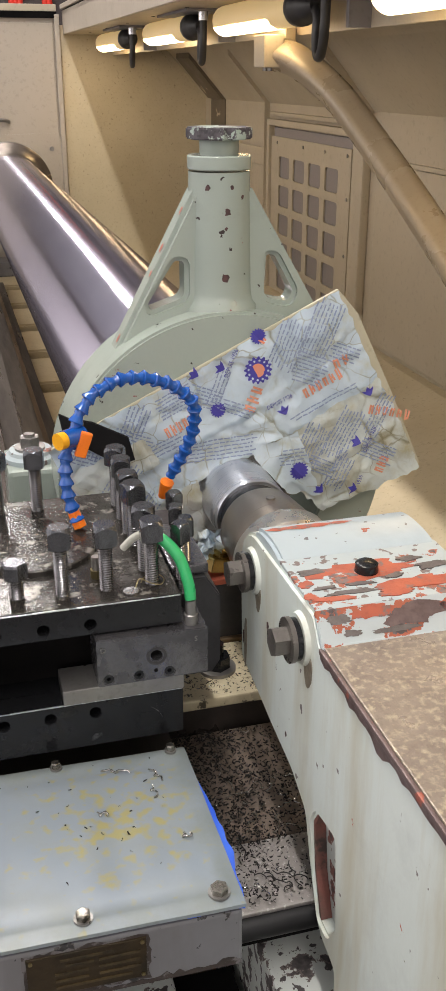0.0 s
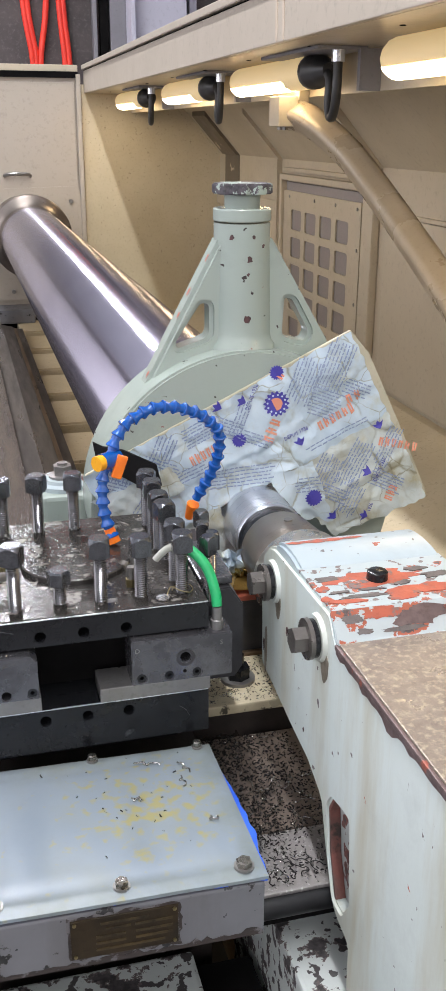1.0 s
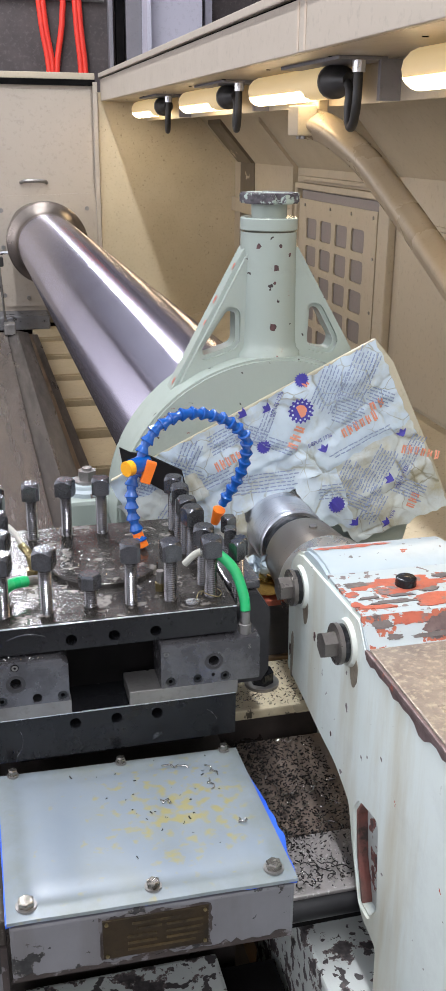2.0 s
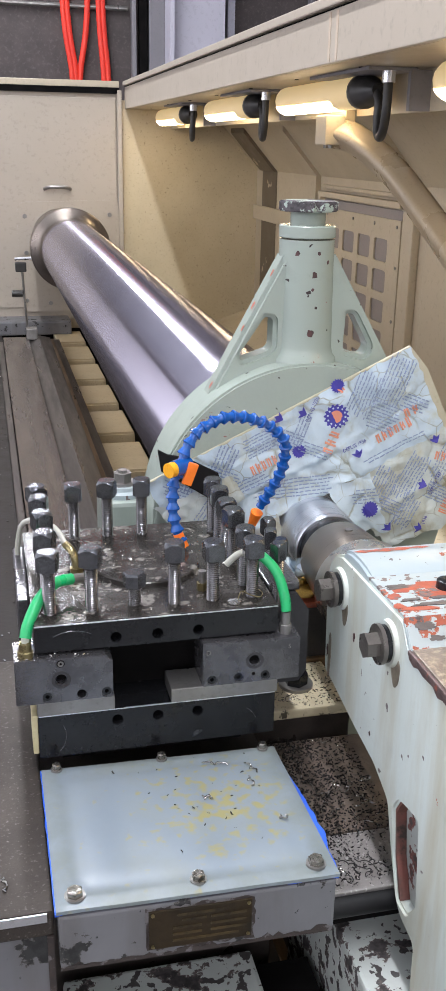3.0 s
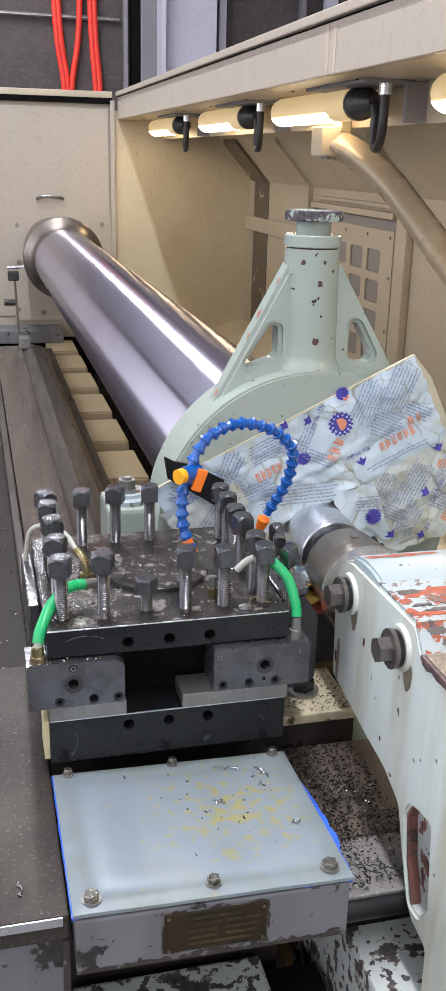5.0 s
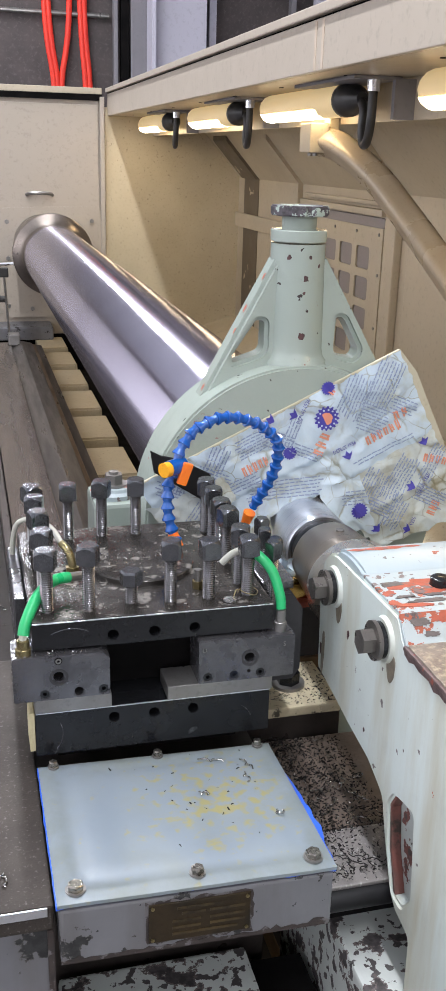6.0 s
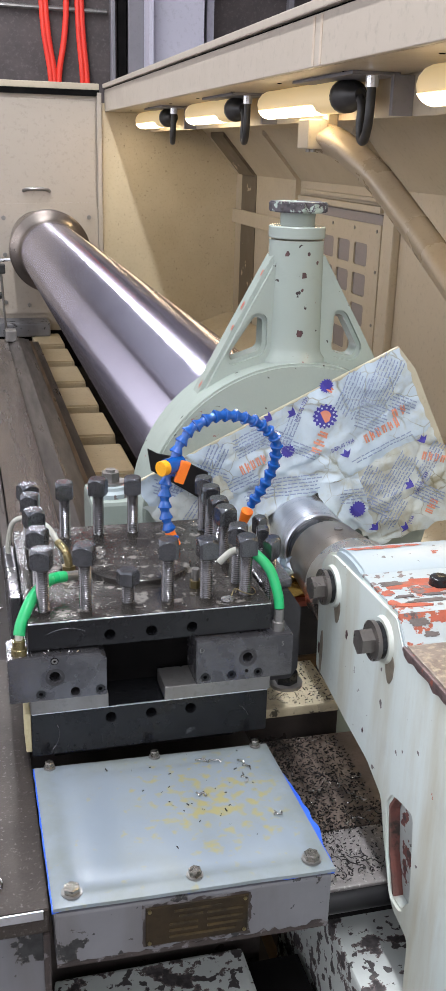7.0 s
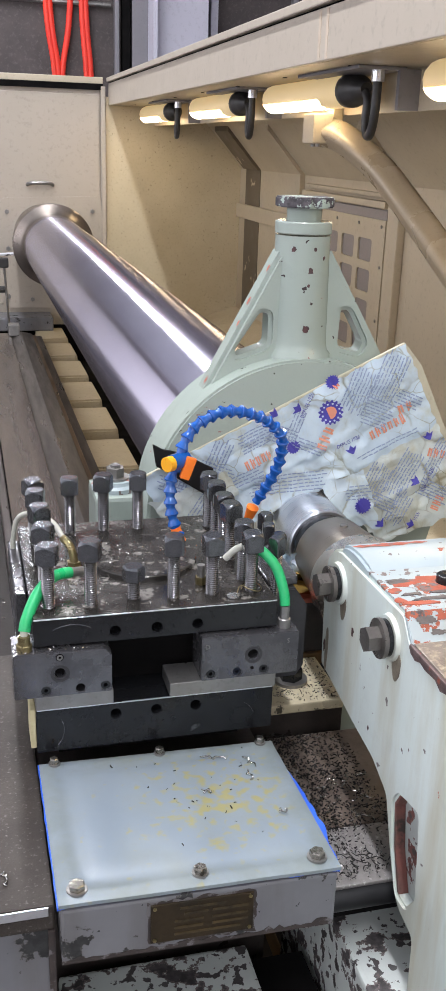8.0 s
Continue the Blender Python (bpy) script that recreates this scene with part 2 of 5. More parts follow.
    lamp_lit=glow("lamp_tube_glow", (1.0, 0.79, 0.49), 14.0),
    lamp_glass=glow("lamp_cover_glow", (0.62, 0.47, 0.25), 0.55),
    card=surface("stained_card", (0.50, 0.47, 0.36), (0.42, 0.39, 0.28), 0.75, 0, 8, 80, 0.3, dirt=(0.25, 0.2, 0.1), dirt_at=(0.62, 0.74), dirt_scale=10),
    ink_blue=surface("violet_blue_print", (0.05, 0.045, 0.34), (0.06, 0.05, 0.30), 0.5, 0, 20, 90, 0.1),
    ink_orange=surface("orange_print", (0.70, 0.24, 0.14), (0.66, 0.31, 0.21), 0.5, 0, 20, 90, 0.1),
    ink_grey=surface("grey_small_print", (0.22, 0.28, 0.43), (0.29, 0.35, 0.48), 0.55, 0, 20, 90, 0.1),
)


def shaft_steel(name, c1, c2, gloss, spread):
    """Turned or ground steel: fine rings round the axis spread the light along it."""
    m, nt, b, vec = node_mat(name)
    rings = noise_tex(nt, stretch(nt, vec, 0.2, 60, 0.2), 8, 6.0)
    big = noise_tex(nt, vec, 3.0, 3.0)
    col = mix(nt, ramp(nt, big, 0.35, 0.65), c1, c2)
    nt.links.new(mix(nt, ramp(nt, rings, 0.5, 0.75, 0, 0.25), col, tuple(v * 0.72 for v in c1)), b.inputs["Base Color"])
    nt.links.new(ramp(nt, rings, 0.3, 0.7, gloss, gloss + 0.04), b.inputs["Roughness"])
    b.inputs["Metallic"].default_value = 1.0
    b.inputs["Anisotropic"].default_value, b.inputs["Anisotropic Rotation"].default_value = spread, 0.25
    tan = nt.nodes.new("ShaderNodeTangent")
    tan.direction_type, tan.axis = "RADIAL", "Y"
    nt.links.new(tan.outputs["Tangent"], b.inputs["Tangent"])
    return m


M["shaft"] = shaft_steel("ground_violet_steel", (0.50, 0.475, 0.565), (0.45, 0.425, 0.515), 0.19, 0.95)
M["journal"] = shaft_steel("bright_turned_steel", (0.74, 0.76, 0.82), (0.66, 0.68, 0.74), 0.26, 0.6)
M["centre"] = shaft_steel("brown_turned_steel", (0.37, 0.32, 0.275), (0.31, 0.265, 0.225), 0.27, 0.6)


def stained_cover():
    """Grey-blue enamel with yellow oil spots gathered towards one corner."""
    m, nt, b, vec = node_mat("stained_cover_enamel")
    big, fine, spot = noise_tex(nt, vec, 9.0), noise_tex(nt, vec, 90, 4.0), noise_tex(nt, vec, 85.0, 2.0, 0.4)
    near = nt.nodes.new("ShaderNodeVectorMath")
    near.operation = "DISTANCE"
    near.inputs[1].default_value = (0.105, -0.125, 0.0)
    nt.links.new(vec, near.inputs[0])
    fall = ramp(nt, near.outputs["Value"], 0.02, 0.15, 0.10, -0.14)
    add = nt.nodes.new("ShaderNodeMath")
    nt.links.new(spot, add.inputs[0]), nt.links.new(fall, add.inputs[1])
    col = mix(nt, ramp(nt, big, 0.35, 0.65), (0.205, 0.247, 0.288), (0.232, 0.273, 0.305))
    col = mix(nt, ramp(nt, noise_tex(nt, vec, 16, 6), 0.45, 0.7, 0, 0.6), col, (0.225, 0.25, 0.235))
    col = mix(nt, ramp(nt, add.outputs[0], 0.54, 0.72, 0.0, 0.75), col, (0.33, 0.28, 0.07))
    col = mix(nt, ramp(nt, fine, 0.6, 0.8, 0, 0.4), col, (0.2, 0.21, 0.22))
    # darker grey-green towards the plate's rim
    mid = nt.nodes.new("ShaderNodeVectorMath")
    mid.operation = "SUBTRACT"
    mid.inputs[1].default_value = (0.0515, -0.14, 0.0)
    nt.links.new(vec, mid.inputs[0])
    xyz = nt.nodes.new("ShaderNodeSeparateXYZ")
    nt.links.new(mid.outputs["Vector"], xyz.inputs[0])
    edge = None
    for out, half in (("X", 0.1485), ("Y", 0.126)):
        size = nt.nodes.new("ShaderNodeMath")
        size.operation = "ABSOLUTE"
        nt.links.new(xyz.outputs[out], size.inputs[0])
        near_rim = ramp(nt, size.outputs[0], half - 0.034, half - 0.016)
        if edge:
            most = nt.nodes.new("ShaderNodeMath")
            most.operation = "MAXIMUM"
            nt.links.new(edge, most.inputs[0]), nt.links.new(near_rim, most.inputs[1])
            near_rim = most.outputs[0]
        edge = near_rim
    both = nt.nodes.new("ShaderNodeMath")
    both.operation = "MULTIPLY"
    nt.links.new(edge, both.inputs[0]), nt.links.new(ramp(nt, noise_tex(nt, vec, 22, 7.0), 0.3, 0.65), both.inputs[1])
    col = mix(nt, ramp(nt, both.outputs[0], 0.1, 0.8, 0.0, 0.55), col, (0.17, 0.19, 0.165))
    nt.links.new(col, b.inputs["Base Color"])
    nt.links.new(ramp(nt, big, 0.3, 0.7, 0.28, 0.48), b.inputs["Roughness"])
    bump(nt, b, noise_tex(nt, vec, 30, 5), 0.25)
    return m


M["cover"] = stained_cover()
M["flare"] = surface("browned_steel", (0.25, 0.215, 0.19), (0.18, 0.155, 0.135), 0.34, 0.9, 6, 150, 0.15)


def creased_paper(name, c1, c2, oil, oil_at):
    """Glossy printed paper with a net of soiled creases and soaked patches."""
    m, nt, b, vec = node_mat(name)
    big, fine = noise_tex(nt, vec, 9.0), noise_tex(nt, vec, 120, 4.0)
    col = mix(nt, ramp(nt, big, 0.35, 0.65), c1, c2)
    col = mix(nt, ramp(nt, noise_tex(nt, vec, 14, 9.0, 0.65), *oil_at, 0, 0.85), col, oil)
    bend = nt.nodes.new("ShaderNodeVectorMath")
    bend.operation = "MULTIPLY_ADD"
    wob = nt.nodes.new("ShaderNodeTexNoise")
    wob.inputs["Scale"].default_value = 30.0
    nt.links.new(vec, wob.inputs["Vector"])
    bend.inputs[1].default_value = (0.018, 0.018, 0.018)
    nt.links.new(wob.outputs["Color"], bend.inputs[0]), nt.links.new(vec, bend.inputs[2])
    fold = None
    for scale, width in ((11.0, 0.035), (26.0, 0.03)):
        cell = nt.nodes.new("ShaderNodeTexVoronoi")
        cell.feature = "DISTANCE_TO_EDGE"
        cell.inputs["Scale"].default_value = scale
        nt.links.new(bend.outputs["Vector"], cell.inputs["Vector"])
        where = ramp(nt, noise_tex(nt, vec, 7 + scale * 0.3, 4.0), 0.46, 0.6, 0.0, 0.8)
        line = nt.nodes.new("ShaderNodeMath")
        line.operation = "MULTIPLY"
        nt.links.new(ramp(nt, cell.outputs["Distance"], 0.0, width, 1.0, 0.0), line.inputs[0]), nt.links.new(where, line.inputs[1])
        col = mix(nt, line.outputs[0], col, tuple(v * 0.55 for v in oil))
        fold = fold or cell.outputs["Distance"]
    nt.links.new(mix(nt, ramp(nt, fine, 0.55, 0.8, 0, 0.3), col, tuple(v * 0.6 for v in c2)), b.inputs["Base Color"])
    nt.links.new(ramp(nt, big, 0.3, 0.7, 0.3, 0.55), b.inputs["Roughness"])
    b.inputs["Coat Weight"].default_value = 0.2
    bump(nt, b, ramp(nt, fold, 0.0, 0.12), 0.55, 0.003)
    return m


M["paper"] = creased_paper("printed_paper_sack", (0.46, 0.57, 0.665), (0.54, 0.64, 0.71), (0.43, 0.42, 0.27), (0.54, 0.74))
M["paper_old"] = creased_paper("oil_soaked_paper_sack", (0.53, 0.60, 0.62), (0.50, 0.54, 0.50), (0.36, 0.32, 0.18), (0.48, 0.70))


# ---- building helpers ----
def thing(name, label, category, at=(0, 0, 0), group="", kind=""):
    ob = new(name)
    ob.empty_display_size = 0.05
    ob.matrix_basis = pose(*at)
    return tagged(ob, label, category, group, kind)


def part(name, bm, material, parent=None, label="", smooth=None):
    """Links a bmesh as ONE mesh object, under a thing or a part. Its vertices are in the world's space as the thing stands at rest."""
    bmesh.ops.recalc_face_normals(bm, faces=bm.faces)
    me = bpy.data.meshes.new(name)
    if smooth:
        for f in bm.faces:
            f.smooth = True
        for e in bm.edges:
            if len(e.link_faces) == 2 and e.calc_face_angle(0) > radians(smooth):
                e.smooth = False
    bm.to_mesh(me)
    bm.free()
    me.materials.append(material)
    ob = new(name, me)
    if parent:
        ob.parent = parent
        if parent.type == "EMPTY":
            ob.matrix_parent_inverse = parent.matrix_basis.inverted()
    if label:
        ob["label"] = label
    return ob


def setting(name, bm, material, label, category, smooth=None):
    return tagged(part(name, bm, material, None, "", smooth), label, category, "", "structure")


def add_box(bm, x0, x1, y0, y1, z0, z1, bevel=0.0, m=None):
    made = bmesh.ops.create_cube(bm, size=1)["verts"]
    for v in made:
        v.co = Vector(((x0 + x1) / 2 + v.co.x * (x1 - x0), (y0 + y1) / 2 + v.co.y * (y1 - y0), (z0 + z1) / 2 + v.co.z * (z1 - z0)))
    if bevel:
        edges = list({e for v in made for e in v.link_edges})
        made = bmesh.ops.bevel(bm, geom=edges, offset=bevel, segments=2, affect="EDGES", profile=0.6)["verts"]
    if m:
        bmesh.ops.transform(bm, matrix=m, verts=list({v for v in made}))
    return bm


def box(*a, **k):
    return add_box(bmesh.new(), *a, **k)


def add_cyl(bm, p, q, r, r2=None, seg=24, caps=True):
    p, q = Vector(p), Vector(q)
    way = q - p
    m = Matrix.Translation((p + q) / 2) @ way.to_track_quat("Z", "Y").to_matrix().to_4x4()
    bmesh.ops.create_cone(bm, cap_ends=caps, segments=seg, radius1=r, radius2=r if r2 is None else r2, depth=way.length, matrix=m)
    return bm


def cyl(*a, **k):
    return add_cyl(bmesh.new(), *a, **k)


def turned(profile, base, axis="z", seg=40):
    """A body turned round an axis through base; profile: (along, radius) rows."""
    bm = bmesh.new()
    rings = []
    for a, r in profile:
        ring = []
        for i in range(seg):
            c, s = math.cos(2 * math.pi * i / seg) * r, math.sin(2 * math.pi * i / seg) * r
            ring.append(bm.verts.new(Vector(base) + Vector((c, s, a) if axis == "z" else (c, a, s) if axis == "y" else (a, c, s))))
        rings.append(ring)
    for u, w in zip(rings, rings[1:]):
        for i in range(seg):
            bm.faces.new((u[i], u[(i + 1) % seg], w[(i + 1) % seg], w[i]))
    bm.faces.new(rings[0])
    bm.faces.new(rings[-1])
    return bm


def circle(cx, cy, r, n=20):
    return [(cx + r * math.cos(2 * math.pi * i / n), cy + r * math.sin(2 * math.pi * i / n)) for i in range(n)]


def rounded(points, r, n=4):
    """A polygon with its corners rounded."""
    out = []
    for i, p in enumerate(points):
        a, p, c = Vector(points[i - 1]), Vector(p), Vector(points[(i + 1) % len(points)])
        u, w = (a - p), (c - p)
        d = min(r, u.length * 0.45, w.length * 0.45)
        s, e = p + u.normalized() * d, p + w.normalized() * d
        for k in range(n + 1):
            f = k / n
            out.append(tuple((1 - f) ** 2 * s + 2 * f * (1 - f) * p + f * f * e))
    return out


PLANES = {"xz": lambda a, b, d: (a, d, b), "yz": lambda a, b, d: (d, a, b), "xy": lambda a, b, d: (a, b, d)}


def cut_plate(outline, holes, plane, d0, d1, bevel=0.0):
    """A plate with holes through it: outline and holes in a plane, from depth d0 to d1."""
    bm = bmesh.new()
    at = PLANES[plane]
    edges = []
    for loop in (outline, *holes):
        vs = [bm.verts.new(at(a, b, d0)) for a, b in loop]
        edges += [bm.edges.new((vs[i - 1], vs[i])) for i in range(len(vs))]
    bmesh.ops.triangle_fill(bm, edges=edges, use_beauty=True)
    bmesh.ops.dissolve_limit(bm, angle_limit=0.001, verts=bm.verts, edges=bm.edges)
    made = bmesh.ops.extrude_face_region(bm, geom=list(bm.faces))["geom"]
    shift = Vector(at(0, 0, d1)) - Vector(at(0, 0, d0))
    bmesh.ops.translate(bm, vec=shift, verts=[v for v in made if isinstance(v, bmesh.types.BMVert)])
    if bevel:
        rim = [e for e in bm.edges if len(e.link_faces) == 2 and e.calc_face_angle(0) > 1.2]
        bmesh.ops.bevel(bm, geom=rim, offset=bevel, segments=2, affect="EDGES")
    return bm


def tube_along(points, r, seg=10, r_at=None, square=False):
    """A tube along a smooth line through the points."""
    bm = bmesh.new()
    pts = [Vector(p) for p in points]
    line = []
    for i in range(len(pts) - 1):
        p0, p1, p2, p3 = pts[max(i - 1, 0)], pts[i], pts[i + 1], pts[min(i + 2, len(pts) - 1)]
        for k in range(6):
            f = k / 6
            line.append(0.5 * (2 * p1 + (p2 - p0) * f + (2 * p0 - 5 * p1 + 4 * p2 - p3) * f * f + (3 * p1 - p0 - 3 * p2 + p3) * f ** 3))
    line.append(pts[-1])
    rings, side = [], None
    for i, p in enumerate(line):
        way = (line[min(i + 1, len(line) - 1)] - line[max(i - 1, 0)]).normalized()
        side = (side - way * side.dot(way)).normalized() if side else way.orthogonal().normalized()
        up = way.cross(side)
        rr = r_at(i / (len(line) - 1)) if r_at else r
        ring = []
        for k in range(seg):
            c, s = math.cos(2 * math.pi * k / seg), math.sin(2 * math.pi * k / seg)
            q = rr / (c ** 6 + s ** 6) ** (1 / 6) if square else rr
            ring.append(bm.verts.new(p + (side * c + up * s) * q))
        rings.append(ring)
    for u, w in zip(rings, rings[1:]):
        for k in range(seg):
            bm.faces.new((u[k], u[(k + 1) % seg], w[(k + 1) % seg], w[k]))
    bm.faces.new(rings[0]), bm.faces.new(rings[-1])
    return bm


def hex_bm(bm, p, q, r):
    return add_cyl(bm, p, q, r, seg=6)


# ---- the hall round the machine ----
setting("floor", box(-5, 5, -6, 9.2, -1.3, -1.2), M["floor"], "grey concrete workshop floor", "floor")
# ceiling, south, west and east walls are unseen; openings hold added fill lights
setting("ceiling", cut_plate([(-5, -6), (5, -6), (5, 9.2), (-5, 9.2)], [[(-4.3, -2.5), (-0.3, -2.5), (-0.3, 8.5), (-4.3, 8.5)]], "xy", 4.6, 4.7), M["hall"], "unseen plain grey workshop ceiling", "ceiling")
setting("wall_north", box(-5, 5, 9.0, 9.2, -1.2, 4.6), M["concrete"], "dark rough block wall behind the headstock", "wall")
setting("wall_south", cut_plate([(-5, -1.2), (5, -1.2), (5, 4.6), (-5, 4.6)], [[(-3.8, 1.3), (2.2, 1.3), (2.2, 3.7), (-3.8, 3.7)]], "xz", -6.2, -6.0), M["hall"], "unseen plain grey workshop wall", "wall")
setting("wall_west", cut_plate([(-6.2, -1.2), (9.2, -1.2), (9.2, 4.6), (-6.2, 4.6)], [[(-4.5, 0.3), (8.5, 0.3), (8.5, 4.3), (-4.5, 4.3)]], "yz", -5.2, -5.0), M["hall"], "unseen plain grey workshop wall", "wall")
setting("wall_east", box(5, 5.2, -6.2, 9.2, -1.2, 4.6), M["hall"], "unseen plain grey workshop wall", "wall")


# An unseen housing, added to give the hall lamp a body.
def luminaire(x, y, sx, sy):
    t = thing("unseen_luminaire", "unseen long luminaire added as the hall lamp's body", "ceiling lamp", (x, y, 3.45), "hall luminaires")
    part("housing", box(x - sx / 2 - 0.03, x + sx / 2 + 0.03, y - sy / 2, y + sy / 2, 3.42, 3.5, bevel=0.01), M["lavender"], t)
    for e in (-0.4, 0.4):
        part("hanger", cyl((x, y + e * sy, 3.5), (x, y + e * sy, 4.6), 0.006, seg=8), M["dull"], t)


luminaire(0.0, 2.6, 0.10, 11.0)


def conduits():
    for xa, xb in ((0.70, 0.775), (0.735, 0.81), (0.935, 0.845), (1.03, 1.07), (1.065, 1.11)):
        t = tagged(part("conduit", tube_along([(xb, 8.94, 0.6), (xb, 8.94, 1.3), (xa, 8.94, 2.08), (xa, 8.94, 4.5)], 0.028, 10), M["red"], None, "", 40),
                   "bright red flexible conduit on the block wall", "conduit", "red conduits")
    t = thing("steel_post", "white-painted steel post before the block wall", "post", (1.9, 8.8, -1.2))
    part("web", box(1.67, 2.18, 8.72, 8.76, -1.2, 4.6), M["lavender"], t)
    part("flange", box(1.64, 1.68, 8.6, 8.9, -1.2, 4.6), M["lavender"], t)
    for x0, x1, mat in ((1.33, 1.37, "grey_post"), (1.40, 1.47, "shade_black"), (1.49, 1.64, "grey_post"), (2.24, 2.31, "lavender"), (3.05, 3.10, "grey_post"), (3.3, 3.42, "lavender")):
        tagged(part("wall_rail", box(x0, x1, 8.86, 8.96, -1.2, 4.6, bevel=0.006), M[mat]), "upright painted steel rail on the block wall", "rail", "wall rails")
    tagged(part("cable_rail", cyl((-1.5, 8.95, 1.93), (1.3, 8.95, 1.91), 0.022, seg=10), M["dull"]), "thin grey pipe along the block wall", "pipe")


conduits()

# ---- the machine's splash guard ----
Y1, BX, BZ = 5.9, 0.841, 0.947
setting("wall_end", box(BX - 0.02, 1.85, Y1, Y1 + 0.04, -0.7, 1.0), M["cream_dirty"], "oil-stained cream sheet-metal end wall of the guard", "guard wall")
setting("wall_back", box(1.765, 1.80, -2.2, Y1, -0.7, 0.575), M["cream"], "cream sheet-metal back wall of the guard", "guard wall")
setting("hood_slope", cut_plate([(1.50, 0.865), (1.53, 0.839), (1.765, 0.575), (1.80, 0.59), (1.55, 0.875)], [], "xz", -2.2, Y1), M["cream"], "sloping cream hood sheet", "hood")
setting("hood_roof", box(1.16, 1.53, -2.2, Y1, 0.865, 0.885), M["cream"], "cream hood underside", "hood")


def guard_beam():
    t = thing("guard_beam", "cream-painted steel beam over the guard, scuffed", "beam", (BX, 2, BZ), kind="structure")
    part("fascia", box(BX, BX + 0.02, -2.2, Y1 + 0.02, BZ, BZ + 0.135, bevel=0.003), M["panel"], t)
    part("lip", box(BX - 0.012, BX + 0.05, -2.2, Y1 + 0.02, BZ + 0.142, BZ + 0.17, bevel=0.004), M["panel"], t)
    # near-black strip paints the shade under the lip
    part("lip_back", box(BX + 0.01, BX + 0.03, -2.2, Y1 + 0.02, BZ + 0.135, BZ + 0.142), M["shade_black"], t)
    part("underside", box(BX + 0.02, 1.18, -2.2, Y1, BZ, BZ + 0.012), M["cream"], t)
    part("top", box(BX + 0.05, 1.55, -2.2, Y1, BZ + 0.15, BZ + 0.165), M["cream"], t)
    part("back_flange", box(1.15, 1.165, -2.2, Y1, 0.83, BZ), M["cream"], t)
    for y in (1.72, 1.78):
        part("weld_seam", box(BX - 0.002, BX, y - 0.008, y + 0.008, BZ + 0.004, BZ + 0.13), M["seam"], t, "rusty weld seam")
    for i in range(9):
        part("plug", cyl((BX + 0.12, 0.6 + i * 0.62, BZ - 0.002), (BX + 0.12, 0.6 + i * 0.62, BZ), 0.008, seg=8), M["shade_black"], t)


guard_beam()


def back_wall_fittings():
    for y, w in ((4.53, 0.03), (5.57, 0.34)):
        m = M["cream"] if w < 0.1 else M["joint"]
        t = thing("guard_rib", "cream pressed rib on the guard's back wall" if w < 0.1 else "brown oil-stained strip between two guard sheets", "rib", (1.75, y, 0), kind="structure")
        part("upright", box(1.735 if w < 0.1 else 1.76, 1.765, y - w / 2, y + w / 2, -0.6, 0.575), m, t)
        part("slope", cut_plate([(1.53, 0.839), (1.765, 0.575), (1.74, 0.575), (1.53, 0.81)], [], "xz", y - w / 2, y + w / 2), m, t)
    t = thing("guard_rib", "wide cream upright rib on the guard's back wall", "rib", (1.75, 3.18, 0), kind="structure")
    part("upright", box(1.725, 1.765, 3.11, 3.23, -0.6, 0.56, bevel=0.008), M["cream"], t)
    part("slope", cut_plate([(1.53, 0.839), (1.765, 0.575), (1.735, 0.55), (1.52, 0.80)], [], "xz", 3.11, 3.17), M["cream"], t)
    t = thing("guard_rail", "cream rail across the guard's back wall", "rail", (1.75, 5.2, 0.3), kind="structure")
    part("rail", box(1.74, 1.758, 4.56, Y1, 0.25, 0.345, bevel=0.006), M["cream"], t)
    # the filter window with its grid
    t = thing("filter_window", "cream grid window with dark filter mesh behind", "window", (1.75, 3.8, 0.1), kind="structure")
    part("frame_top", box(1.72, 1.765, 3.26, 4.42, 0.47, 0.50, bevel=0.004), M["cream"], t)
    part("frame_rail", box(1.735, 1.765, 3.26, 4.42, 0.515, 0.535, bevel=0.004), M["cream"], t)
    part("frame_side", box(1.725, 1.765, 4.402, 4.44, -0.5, 0.50, bevel=0.004), M["cream"], t)
    part("backing", box(1.752, 1.765, 3.29, 4.385, -0.69, 0.46), M["mesh_dark"], t, "dusty grey filter mesh")
    holes = []
    for i in range(4):
        for j in range(6):
            y0, z0 = 3.425 + i * 0.226, 0.212 - j * 0.146
            holes.append(rounded([(y0, z0), (y0 + 0.170, z0), (y0 + 0.170, z0 + 0.107), (y0, z0 + 0.107)], 0.02, 3))
    part("grid", cut_plate([(3.28, -0.70), (4.40, -0.70), (4.40, 0.415), (3.28, 0.415)], holes, "yz", 1.742, 1.750), M["cream"], t)
    for y in (3.32, 3.6, 3.9, 4.3):
        part("rivet", cyl((1.738, y, 0.385), (1.742, y, 0.385), 0.008, seg=8), M["dull"], t)
    for z in (0.2, -0.05, -0.3):
        part("rivet", cyl((1.738, 3.31, z), (1.742, 3.31, z), 0.008, seg=8), M["dull"], t)
    # sheet joints further along
    t = thing("guard_panel", "cream access panel of the back wall", "panel", (1.75, 2.0, 0), kind="structure")
    part("sheet", box(1.75, 1.765, 0.4, 3.02, -0.37, 0.38, bevel=0.005), M["cream"], t)
    part("edge", box(1.745, 1.765, 0.4, 3.02, 0.385, 0.40), M["cream"], t)
    t = thing("wall_sill", "cream sloping sill at the foot of the back wall", "sill", (1.6, 2, -0.45), kind="structure")
    part("ledge", cut_plate([(1.765, -0.39), (1.765, -0.44), (1.15, -0.62), (1.15, -0.58), (1.72, -0.39)], [], "xz", -2.0, Y1), M["cream_dirty"], t)


back_wall_fittings()


